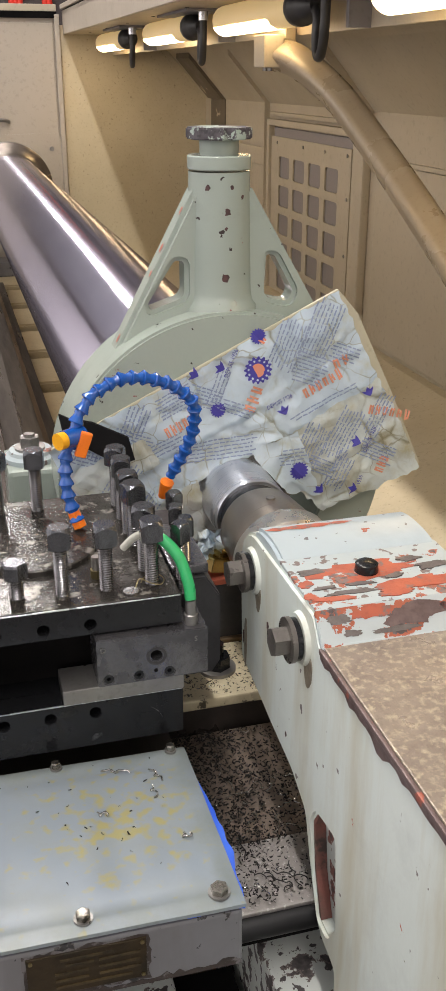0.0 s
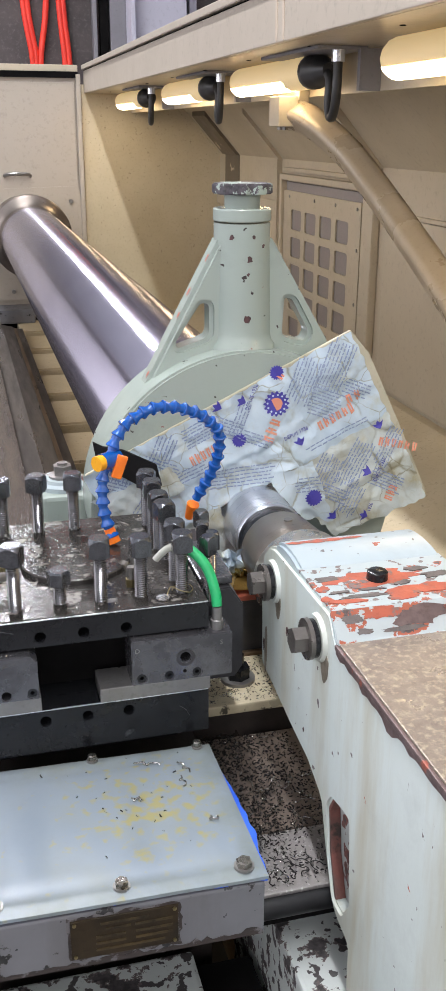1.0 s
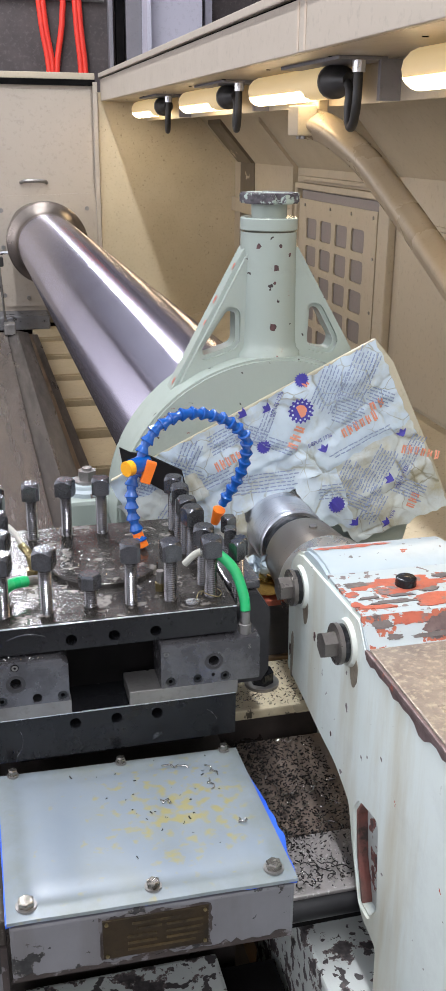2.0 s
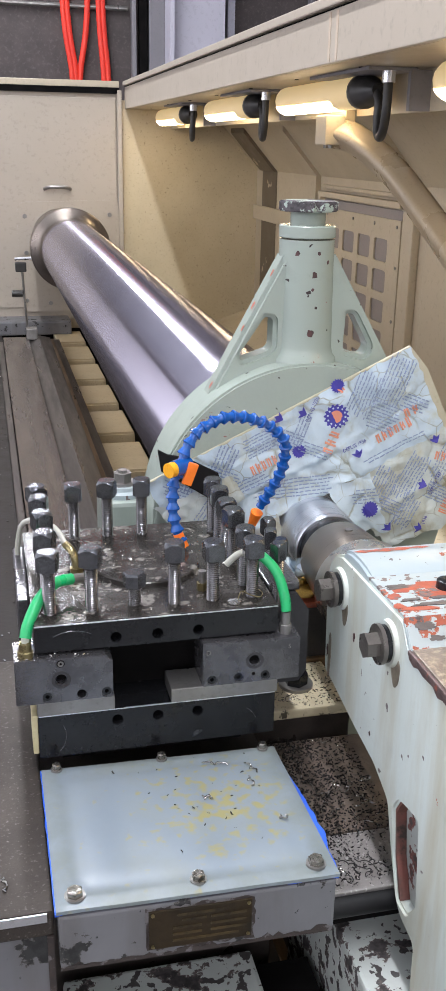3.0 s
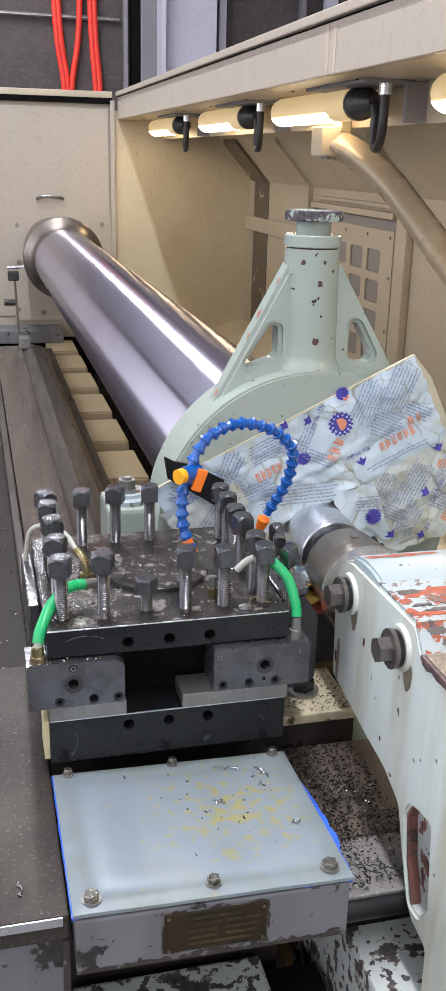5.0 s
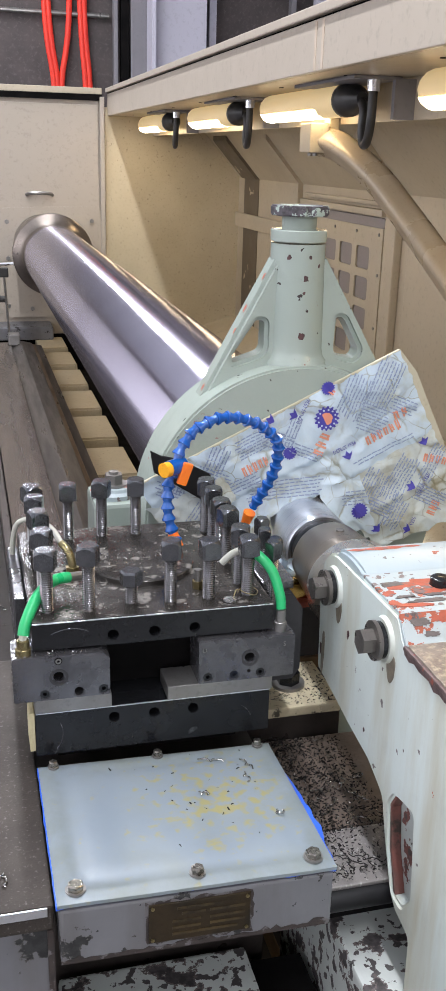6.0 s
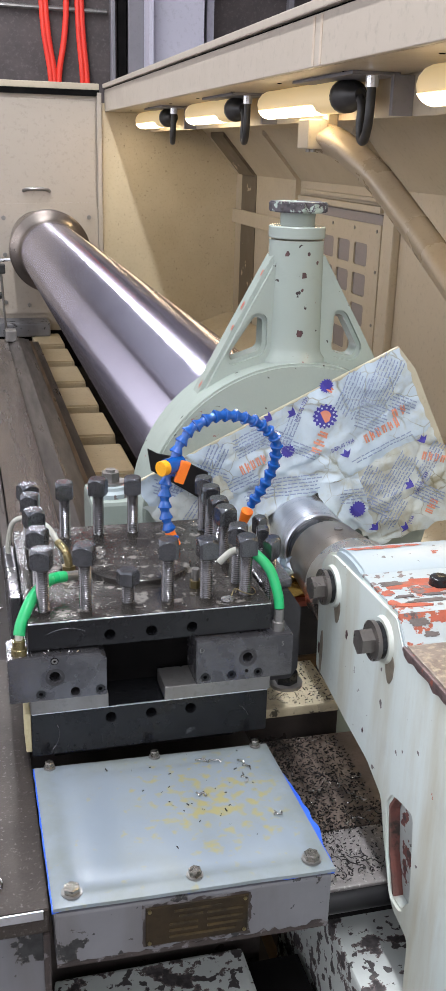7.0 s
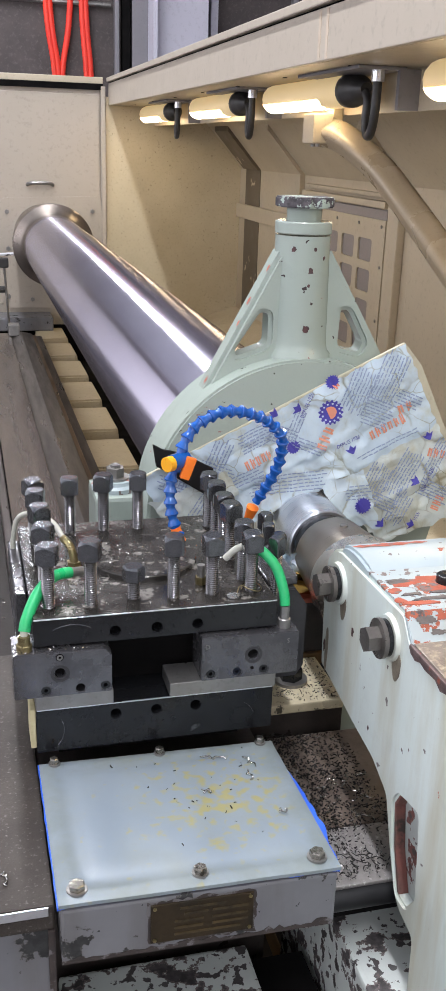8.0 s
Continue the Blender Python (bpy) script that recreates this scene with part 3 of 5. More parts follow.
def headstock():
    t = thing("headstock", "cream headstock casing with bolted plate round the spindle", "headstock", (0.2, Y1, -0.5))
    part("casing", box(-1.6, 0.79, Y1, 6.9, -1.2, 1.06, bevel=0.01), M["panel"], t)
    part("door", box(-1.0, 0.775, Y1 - 0.012, Y1, -0.35, 1.01, bevel=0.004), M["panel"], t)
    part("top_rail", box(-1.6, 0.80, Y1 - 0.03, Y1 + 0.05, 1.075, 1.115, bevel=0.004), M["cream"], t)
    # black strip painted in for the shade under the rail
    part("painted_gap_shadow", box(-1.6, 0.80, Y1 - 0.031, Y1 + 0.05, 1.038, 1.075), M["shade_black"], t)
    part("edge_strip", box(0.785, 0.815, Y1 - 0.035, Y1, -0.45, 1.06, bevel=0.004), M["panel"], t)
    pl = part("spindle_plate", cut_plate(rounded([(0.10, -0.38), (0.785, -0.38), (0.785, 0.37), (0.10, 0.35)], 0.06), [], "xz", Y1 - 0.024, Y1 - 0.012, 0.003), M["panel"], t)
    for x, z in ((0.15, 0.26), (0.72, 0.27), (0.15, 0.02), (0.14, -0.3), (0.72, 0.0), (0.3, -0.32)):
        part("bolt", cyl((x, Y1 - 0.034, z), (x, Y1 - 0.024, z), 0.016, seg=6), M["dull"], pl)
    part("pull_handle", tube_along([(0.29, Y1 - 0.012, 0.435), (0.32, Y1 - 0.05, 0.447), (0.43, Y1 - 0.05, 0.447), (0.46, Y1 - 0.012, 0.435)], 0.012, 8), M["dull"], t)
    part("foot_ledge", box(-1.6, 0.42, Y1 - 0.25, Y1, -0.50, -0.41, bevel=0.01), M["cover_side"], t)
    part("foot", box(-1.6, 0.8, Y1 - 0.02, Y1 + 0.2, -1.2, -0.5), M["shade_black"], t)
    t = thing("chuck_guard_rod", "thin steel probe rod with clamps beside the spindle", "rod", (0.1, 5.4, -0.2))
    part("stand", cyl((0.12, 5.55, -0.42), (0.10, 5.5, 0.0), 0.008, seg=8), M["dull"], t)
    part("arm", cyl((0.06, 5.5, 0.02), (0.25, 5.45, 0.035), 0.010, seg=8), M["steel"], t)
    part("clamp", box(0.06, 0.13, 5.47, 5.53, -0.06, 0.0, bevel=0.008), M["rubber"], t)
    part("knob", cyl((0.03, 5.5, -0.2), (0.10, 5.5, -0.2), 0.022, seg=12), M["rubber"], t)


headstock()

# ---- lamps under the hood ----
LAMPS = []


def hood_lamp():
    x, z, r = 1.05, 0.892, 0.050
    t = thing("machine_lamp", "lit tubular machine lamp with black cable end", "lamp", (0, 0, 0), "machine lamps")

    def half(a0, a1, rr, end):
        bm = bmesh.new()
        rows = []
        for y, k in ((0.0, 0.55), (-0.012, 0.9), (-0.03, 1.0), (0.02 - end, 1.0), (-end, 0.95)):
            rows.append([bm.verts.new((x + rr * k * math.cos(a0 + (a1 - a0) * i / 14), y, z + rr * k * math.sin(a0 + (a1 - a0) * i / 14))) for i in range(15)])
        for u, w in zip(rows, rows[1:]):
            for i in range(14):
                bm.faces.new((u[i], u[i + 1], w[i + 1], w[i]))
        bm.faces.new(rows[0]), bm.faces.new(rows[-1])
        return bm

    part("diffuser", half(math.pi * 1.14, math.pi * 1.74, r * 1.012, 0.66), M["lamp_lit"], t, "glowing warm-white diffuser", 50)
    part("cover", half(0, math.pi * 2, r, 0.82), M["lamp_glass"], t, "", 50)
    part("end_cap", turned([(-0.82, 0.048), (-0.825, 0.051), (-0.86, 0.051), (-0.87, 0.044), (-0.91, 0.042), (-0.93, 0.030), (-0.96, 0.018)], (x, 0, z), "y", 20), M["rubber"], t, "", 40)
    part("bracket", box(x - 0.09, x + 0.06, -1.11, -0.57, 0.936, 0.9465, bevel=0.002), M["grey_post"], t)
    part("bracket_leg", box(x + 0.035, x + 0.1, -1.12, -1.10, 0.83, 0.94), M["grey_post"], t)
    part("gland", cyl((x - 0.02, -1.09, 0.905), (x - 0.02, -1.09, 0.945), 0.019, seg=10), M["steel"], t)
    part("cable", tube_along([(x, -0.94, z), (x, -0.975, z - 0.03), (x - 0.005, -0.985, 0.81), (x - 0.01, -1.01, 0.765), (x - 0.015, -1.05, 0.765), (x - 0.02, -1.085, 0.82), (x - 0.02, -1.09, 0.94)], 0.014, 10), M["rubber"], t, "", 60)
    t.matrix_basis = pose(0, 2.885, 0)
    for y in (5.66, 4.19, 1.455, 0.03):
        copy_thing(t, pose(0, y, 0))


hood_lamp()


def guard_arm():
    t = thing("guard_arm", "bent tan square-tube arm bolted under the guard beam", "arm", (1.05, 2.35, 0.8))
    part("tube", tube_along([(1.085, 2.38, 0.775), (1.135, 2.30, 0.752), (1.195, 2.13, 0.665), (1.232, 1.95, 0.555), (1.235, 1.6, 0.393), (1.195, 1.2, 0.25), (1.15, 0.85, 0.145), (1.12, 0.5, 0.075)], 0.042, 20, square=True), M["tube"], t, "", 60)
    part("bracket", box(1.030, 1.100, 2.33, 2.44, 0.735, 0.832, bevel=0.005), M["cream"], t)
    part("hanger", box(1.112, 1.148, 2.36, 2.42, 0.78, 0.9455, bevel=0.004), M["cream"], t)
    for y in (2.36, 2.41):
        part("bolt", cyl((1.06, y, 0.725), (1.06, y, 0.736), 0.008, seg=6), M["dull"], t)


guard_arm()

# ---- the bed ----
def bed():
    t = thing("lathe_bed", "long lathe bed with oiled steel ways and cream cast ribs", "lathe bed", (0.2, 2.5, -1.2))
    z = -0.446
    part("casting", box(-0.1, 1.1, 0.2, 5.68, -1.2, -0.72), M["cream_dirty"], t)
    part("front_way", box(-0.044, 0.116, -0.1, 5.30, z - 0.28, z, bevel=0.004), M["way"], t)
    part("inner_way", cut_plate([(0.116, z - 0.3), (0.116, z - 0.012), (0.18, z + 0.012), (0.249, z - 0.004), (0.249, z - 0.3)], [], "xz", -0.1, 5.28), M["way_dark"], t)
    part("way_edge", box(0.249, 0.268, -0.1, 5.25, z - 0.3, z - 0.006, bevel=0.003), M["way_rust"], t)
    part("way_flank", box(0.268, 0.305, -0.1, 5.25, z - 0.3, z - 0.012), M["way_dark"], t)
    part("end_stop", box(0.10, 0.17, 5.18, 5.28, z, z + 0.07, bevel=0.006, m=None), M["dull"], t)
    for i in range(8):
        y = 1.55 + i * 0.545
        part("rib", cut_plate(rounded([(0.3, -0.75), (0.3, -0.50), (0.485, -0.50), (0.505, -0.75)], 0.008), [], "xz", y, y + 0.40, 0.01), M["cream_dirty"], t)
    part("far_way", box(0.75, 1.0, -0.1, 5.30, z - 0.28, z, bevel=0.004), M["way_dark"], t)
    # near-black floor paints the trough's shade
    part("trough", box(0.30, 0.76, 0.2, 5.6, -0.74, -0.70), M["shade_black"], t)
    t = thing("chip_tray", "black oily chip tray beside the bed", "tray", (-0.4, 2.5, -0.6))
    part("pan", box(-1.6, -0.046, -0.2, 5.66, -0.62, -0.50), M["tray"], t)
    part("lip", box(-0.075, -0.047, -0.2, 5.2, -0.498, -0.455, bevel=0.004), M["way_dark"], t)
    rng = random.Random(4)
    bm = bmesh.new()
    for i in range(380):
        x, y = rng.uniform(-0.45, -0.05), rng.uniform(0.6, 5.2)
        add_box(bm, -0.004, 0.004, -0.002, 0.002, 0, 0.002, m=pose(x, y, -0.498, rng.uniform(-30, 30), 0, rng.uniform(0, 360)))
    tagged(part("tray_chips", bm, M["chip_bright"]), "bright steel chips scattered in the tray", "chips", "", "stuff")


bed()


# ---- the workpiece ----
AX, AZ, BR = 0.39, 0.112, 0.183


def workpiece():
    t = thing("roll_shaft", "long ground steel roll turning between chuck and tailstock", "shaft", (AX, 2.0, AZ))
    part("barrel", turned([(0.62, 0.10), (0.622, 0.181), (0.627, BR), (4.97, BR), (4.98, BR + 0.0005)], (AX, 0, AZ), "y", 96), M["shaft"], t, "", 30)
    part("collar", turned([(4.98, BR + 0.0005), (5.05, BR + 0.003), (5.085, 0.195), (5.105, 0.212), (5.118, 0.232), (5.124, 0.243), (5.13, 0.245), (5.22, 0.245), (5.25, 0.20), (5.86, 0.20)], (AX, 0, AZ), "y", 96), M["flare"], t, "flared steel drive end", 50)
    part("journal", turned([(0.334, 0.0555), (0.338, 0.0575), (0.468, 0.058), (0.471, 0.061), (0.63, 0.061)], (AX, 0, AZ), "y", 64), M["journal"], t, "bright turned journal", 30)
    bm = bmesh.new()
    a0 = radians(205)
    rows = []
    for i in range(9):
        f = i / 8
        a, y, w = a0 + 0.30 * f, 1.35 + 0.10 * f * f, 0.012 * math.sin(math.pi * f) + 0.001
        rows.append([bm.verts.new((AX + (BR + 0.0004) * math.cos(a), y + s * w, AZ + (BR + 0.0004) * math.sin(a))) for s in (-1, 1)])
    for u, w in zip(rows, rows[1:]):
        bm.faces.new((u[0], u[1], w[1], w[0]))
    part("smear", bm, M["clear"], t, "thin milky coolant smear")
    return t


WORK = workpiece()


def tail_centre():
    t = thing("tailstock_quill", "turned steel quill with grease nipple holding the centre", "quill", (AX, 0.2, AZ))
    part("ring_gap", turned([(0.295, 0.051), (0.345, 0.051)], (AX, 0, AZ), "y", 48), M["blackened"], t, "", 30)
    part("centre_body", turned([(0.20, 0.067), (0.205, 0.068), (0.298, 0.0605), (0.305, 0.057)], (AX, 0, AZ), "y", 64), M["centre"], t, "", 30)
    part("nose_ring", turned([(0.05, 0.067), (0.150, 0.067), (0.154, 0.0735), (0.192, 0.0735), (0.198, 0.071)], (AX, 0, AZ), "y", 64), M["quill"], t, "", 30)
    part("nipple", cyl((AX - 0.002, 0.25, AZ + 0.061), (AX - 0.002, 0.25, AZ + 0.0670), 0.0065, seg=12), M["dull"], t)


tail_centre()


# ---- the steady rest ----
M["primer"] = surface("red_primer", (0.42, 0.095, 0.05), (0.34, 0.085, 0.05), 0.55, 0, 40, 160, 0.3, dirt=(0.17, 0.12, 0.11), dirt_at=(0.54, 0.60), dirt_scale=50)


def ragged(cx, cy, rx, ry, seed, turn=0.0):
    """An uneven closed outline, as flaking paint leaves it."""
    c, s = math.cos(radians(turn)), math.sin(radians(turn))
    out = []
    for k in range(36):
        a = 2 * math.pi * k / 36
        q = 1 + 0.55 * noise.noise((math.cos(a) * 1.6 + seed * 3.1, math.sin(a) * 1.6, seed)) + 0.3 * noise.noise((math.cos(a) * 5, math.sin(a) * 5 + seed, 2.0))
        x, y = rx * q * math.cos(a), ry * q * math.sin(a)
        out.append((cx + x * c - y * s, cy + x * s + y * c))
    return out


def steady_rest():
    t = thing("steady_rest", "sage-green cast steady rest with chipped paint", "steady rest", (AX, 0.5, -0.44))
    ring = circle(0.381, 0.131, 0.262, 96)
    part("ring_body", cut_plate(ring, [circle(AX, AZ, 0.155, 40)], "xz", 0.445, 0.56, 0.004), M["sage"], t, "", 40)
    part("column", turned([(0.384, 0.056), (0.395, 0.0555), (0.402, 0.0505), (0.414, 0.0482), (0.45, 0.0475), (0.56, 0.0450), (0.586, 0.0450)], (0.384, 0.505, 0), "z", 48), M["sage"], t, "", 50)
    for outline, hole in (
        ([(0.344, 0.568), (0.384, 0.56), (0.384, 0.33), (0.22, 0.28), (0.186, 0.275)], [(0.313, 0.464), (0.327, 0.461), (0.327, 0.409), (0.274, 0.392), (0.271, 0.402)]),
        ([(0.426, 0.568), (0.384, 0.56), (0.384, 0.33), (0.57, 0.28), (0.600, 0.275)], [(0.453, 0.467), (0.466, 0.465), (0.497, 0.410), (0.489, 0.394), (0.450, 0.403)]),
    ):
        part("gusset", cut_plate(outline, [rounded(hole, 0.012, 4)], "xz", 0.484, 0.530, 0.007), M["sage"], t, "", 40)
    part("cap", turned([(0.5885, 0.0450), (0.59, 0.0462), (0.606, 0.0462), (0.608, 0.0445)], (0.384, 0.505, 0), "z", 48), M["sage"], t, "", 30)
    part("stem", turned([(0.606, 0.028), (0.632, 0.029)], (0.384, 0.505, 0), "z", 32), M["sage"], t, "", 30)
    bm = bmesh.new()
    outline = [(0.384 + (0.0475 - 0.005 * (1 if i % 6 in (0, 1) else 0)) * math.cos(2 * math.pi * i / 48), 0.505 + (0.0475 - 0.005 * (1 if i % 6 in (0, 1) else 0)) * math.sin(2 * math.pi * i / 48)) for i in range(48)]
    part("hand_knob", cut_plate(outline, [], "xy", 0.629, 0.645, 0.002), M["knob"], t, "worn paint on a scalloped knob")
    part("pedestal", box(0.12, 0.66, 0.45, 0.60, -0.445, -0.10, bevel=0.02), M["sage"], t)
    part("hinge_block", box(0.05, 0.135, 0.565, 0.68, -0.10, 0.128, bevel=0.008), M["sage"], t)
    part("boss", turned([(0.128, 0.043), (0.136, 0.043), (0.140, 0.036), (0.146, 0.034)], (0.092, 0.62, 0), "z", 32), M["tail_top"], t, "", 30)
    part("washer", turned([(0.146, 0.025), (0.150, 0.025)], (0.092, 0.62, 0), "z", 24), M["dull"], t)
    bm = hex_bm(bmesh.new(), (0.092, 0.62, 0.150), (0.092, 0.62, 0.167), 0.017)
    add_cyl(bm, (0.092, 0.62, 0.166), (0.092, 0.62, 0.172), 0.009, seg=12)
    part("nut", bm, M["dull"], t)
    paint_chips(t)
    for f, r, q in ((0.12, 0.004, 0.497), (0.30, 0.005, 0.503), (0.42, 0.0035, 0.495), (0.74, 0.004, 0.500), (0.93, 0.009, 0.505)):
        x, z = 0.344 + (0.186 - 0.344) * f, 0.568 + (0.275 - 0.568) * f
        bm = bmesh.new()
        bm.faces.new([bm.verts.new((x - 0.0008 - 0.475 * a, q + b, z + 0.0005 - 0.880 * a)) for a, b in ragged(0, 0, r * 1.5, r * 0.8, f * 50)])
        part("paint_chip", bm, M["primer"], t, "red bare spot on the edge")


def paint_chips(t):
    rng = random.Random(3)
    for x, z, s in ((0.384, 0.533, 0.0055), (0.382, 0.510, 0.0028), (0.381, 0.441, 0.0062), (0.357, 0.566, 0.004), (0.391, 0.567, 0.003), (0.408, 0.552, 0.003), (0.372, 0.392, 0.0035)):
        r = 0.0450 + 0.0025 * max(0, min(1, (0.56 - z) / 0.11)) + 0.0009
        bm = bmesh.new()
        ring = []
        for k in range(11):
            a, q = 2 * math.pi * k / 11, s * rng.uniform(0.65, 1.25)
            px = x + q * math.cos(a) * 0.9
            ring.append(bm.verts.new((px, 0.505 - math.sqrt(max(r * r - (px - 0.384) ** 2, 0.0001)), z + q * math.sin(a))))
        bm.faces.new(ring)
        part("paint_chip", bm, M["chipped"], t, "bare spot in the paint")


M["chipped"] = surface("bare_chipped_iron", (0.10, 0.045, 0.045), (0.05, 0.035, 0.035), 0.6, 0.2, 120, 400, 0.3)
M["knob"] = worn_paint("worn_knob_paint", (0.36, 0.44, 0.39), (0.38, 0.46, 0.41), (0.10, 0.09, 0.10), (0.10, 0.09, 0.10), at=0.5, scale=26.0, primer_band=0.01)
steady_rest()


# ---- the tailstock ----
M["ridge"] = worn_paint("pale_blue_ridge_paint", (0.36, 0.43, 0.46), (0.40, 0.465, 0.49), (0.36, 0.105, 0.06), (0.16, 0.15, 0.15), at=0.66, scale=24.0, rough=0.3, fine_at=0.68, fine_scale=70)
M["bare_iron"] = surface("bare_grey_iron", (0.17, 0.15, 0.145), (0.12, 0.105, 0.10), 0.5, 0.4, 60, 200, 0.4)


def top_flakes(t):
    """Places on the nose where the paint is gone, down to primer or iron."""
    for i, (x, y, rx, ry, mat, turn) in enumerate((
        (0.372, -0.098, 0.055, 0.017, "primer", 4), (0.345, -0.104, 0.018, 0.006, "tail_top", 0), (0.318, -0.088, 0.016, 0.006, "bare_iron", 8),
        (0.306, -0.112, 0.008, 0.008, "primer", 0), (0.302, -0.138, 0.006, 0.006, "primer", 20), (0.322, -0.146, 0.020, 0.005, "primer", -6), (0.345, -0.138, 0.025, 0.004, "bare_iron", 0),
        (0.420, -0.135, 0.040, 0.012, "primer", 4), (0.385, -0.149, 0.018, 0.007, "primer", 0), (0.430, -0.085, 0.012, 0.005, "bare_iron", 0), (0.448, -0.104, 0.02, 0.007, "bare_iron", 10),
        (0.320, -0.124, 0.012, 0.003, "bare_iron", 5), (0.360, -0.124, 0.015, 0.003, "bare_iron", -5), (0.399, -0.117, 0.010, 0.004, "bare_iron", 15))):
        part("paint_flake", cut_plate(ragged(x, y, rx, ry, x * 100 + y * 70, turn), [], "xy", 0.2429, 0.2432 + 0.00006 * i), M[mat], t, "bare place in the paint")
    # on the sloping step
    for x, f, rx, ry, mat in ((0.395, 0.45, 0.034, 0.011, "edge_rust"), (0.352, 0.25, 0.020, 0.006, "primer"), (0.318, 0.35, 0.012, 0.005, "bare_iron"), (0.440, 0.30, 0.014, 0.008, "primer"), (0.372, 0.80, 0.022, 0.003, "bare_iron"), (0.330, 0.75, 0.010, 0.003, "bare_iron")):
        bm = bmesh.new()
        bm.faces.new([bm.verts.new((a, -0.1632 - 0.024 * b, 0.2440 - 0.027 * b)) for a, b in ragged(x, f, rx, ry / 0.036, x * 90)])
        part("paint_flake", bm, M[mat], t, "bare place in the paint")
    # on the crest of the ridge
    bm = bmesh.new()
    rows = []
    for k in range(26):
        f = k / 25
        x, w = 0.300 + 0.105 * f, 0.26 * (0.55 + 0.6 * noise.noise((f * 6, 3, 1))) * min(1, f * 8, (1 - f) * 5)
        rows.append([bm.verts.new((x, -0.014 + 0.0475 * math.cos(a), 0.2375 + 0.0120 * math.sin(a))) for a in (1.05 - w, 1.05 - w / 2, 1.05, 1.05 + w / 2, 1.05 + w)])
    for u, w in zip(rows, rows[1:]):
        for i in range(4):
            bm.faces.new((u[i], u[i + 1], w[i + 1], w[i]))
    part("paint_flake", bm, M["primer"], t, "long red bare streak")


def grease_and_shade_marks(t):
    # under the bolts grease mixed with painted shadow; the third is painted shade
    for y, z, w, h in ((0.006, 0.166, 0.012, 0.018), (-0.158, 0.172, 0.014, 0.019), (0.052, 0.080, 0.006, 0.034)):
        drop = [(y + w * math.sin(a) * (0.78 + 0.22 * math.cos(a)) * (1 + 0.15 * noise.noise((a * 2, y * 40, 0))), z + h * math.cos(a)) for a in (2 * math.pi * k / 28 for k in range(28))]
        part("grease_shade_mark", cut_plate(drop, [], "yz", 0.2932, 0.2941), M["grease"], t, "brown mark of grease and painted shade")


def tailstock():
    t = thing("tailstock", "pale green tailstock casting, paint flaked to red primer", "tailstock", (0.45, -0.3, -0.5))
    side = rounded([(0.070, 0.05), (0.079, 0.183), (0.069, 0.213), (0.052, 0.228), (0.030, 0.236), (-0.165, 0.2405), (-0.186, 0.2135), (-1.3, 0.212), (-1.3, -0.60), (-0.275, -0.60), (-0.262, -0.118), (-0.224, -0.112), (-0.207, -0.098), (-0.181, -0.042), (-0.164, 0.004), (-0.118, 0.0225), (-0.049, 0.031), (0.002, 0.040)], 0.008, 3)
    hole = rounded([(-0.184, 0.008), (-0.195, 0.026), (-0.217, 0.031), (-0.245, 0.036), (-0.253, -0.030), (-0.257, -0.068), (-0.238, -0.096), (-0.214, -0.096), (-0.194, -0.047)], 0.006, 2)
    part("body", cut_plate(side, [hole], "yz", 0.294, 0.478, 0.0035), M["tail"], t, "", 40)
    front = [(-0.185, 0.0075), (-0.1955, 0.0255), (-0.200, 0.0262), (-0.189, 0.006), (-0.194, -0.020), (-0.199, -0.047), (-0.219, -0.0945), (-0.2145, -0.0945), (-0.195, -0.0470)]
    part("slot_lining", cut_plate(front, [], "yz", 0.2965, 0.3085), M["slot_wall"], t, "red-brown slot wall")
    rng = random.Random(8)
    flake = [(-0.190 - 0.012 * k, 0.2085 - rng.choice((0.002, 0.003, 0.005, 0.009)) * rng.uniform(0.5, 1.4)) for k in range(90)]
    part("chipped_edge", cut_plate([(-1.28, 0.2105), (-0.188, 0.2105)] + flake, [], "yz", 0.2931, 0.2942), M["edge_rust"], t, "paint chipped off along the edge")
    for y, z, w, h in ((-0.030, 0.150, 0.003, 0.006), (-0.075, 0.165, 0.003, 0.007), (0.060, 0.085, 0.004, 0.010), (-0.10, 0.055, 0.002, 0.003), (-0.158, 0.172, 0.006, 0.003)):
        spot = [(y + w * rng.uniform(0.6, 1.3) * math.cos(k * math.pi / 5), z + h * rng.uniform(0.6, 1.3) * math.sin(k * math.pi / 5)) for k in range(10)]
        part("paint_chip", cut_plate(spot, [], "yz", 0.2934, 0.2941), M["chipped"], t, "bare spot in the paint")
    part("slot_floor", box(0.309, 0.315, -0.275, -0.175, -0.12, 0.05), M["slot"], t, "rusty flaked floor of the slot")
    wide = rounded([(-0.075, -0.6), (-0.075, 0.19), (-0.10, 0.236), (-0.165, 0.241), (-0.186, 0.2135), (-1.3, 0.212), (-1.3, -0.6)], 0.01, 3)
    part("rear_body", cut_plate(wide, [], "yz", 0.4785, 0.95, 0.002), M["tail"], t, "", 40)
    part("nose_cap", box(0.2975, 0.4775, -0.1635, -0.050, 0.2385, 0.2428, bevel=0.0012), M["tail_top"], t, "flaking pale blue and red paint")
    part("nose_cap", box(0.4790, 0.949, -0.1635, -0.105, 0.2385, 0.2428, bevel=0.0012), M["tail_top"], t, "flaking pale blue and red paint")
    hump = [(-0.014 + 0.047 * math.cos(math.pi * k / 18), 0.2375 + 0.0115 * math.sin(math.pi * k / 18)) for k in range(19)]
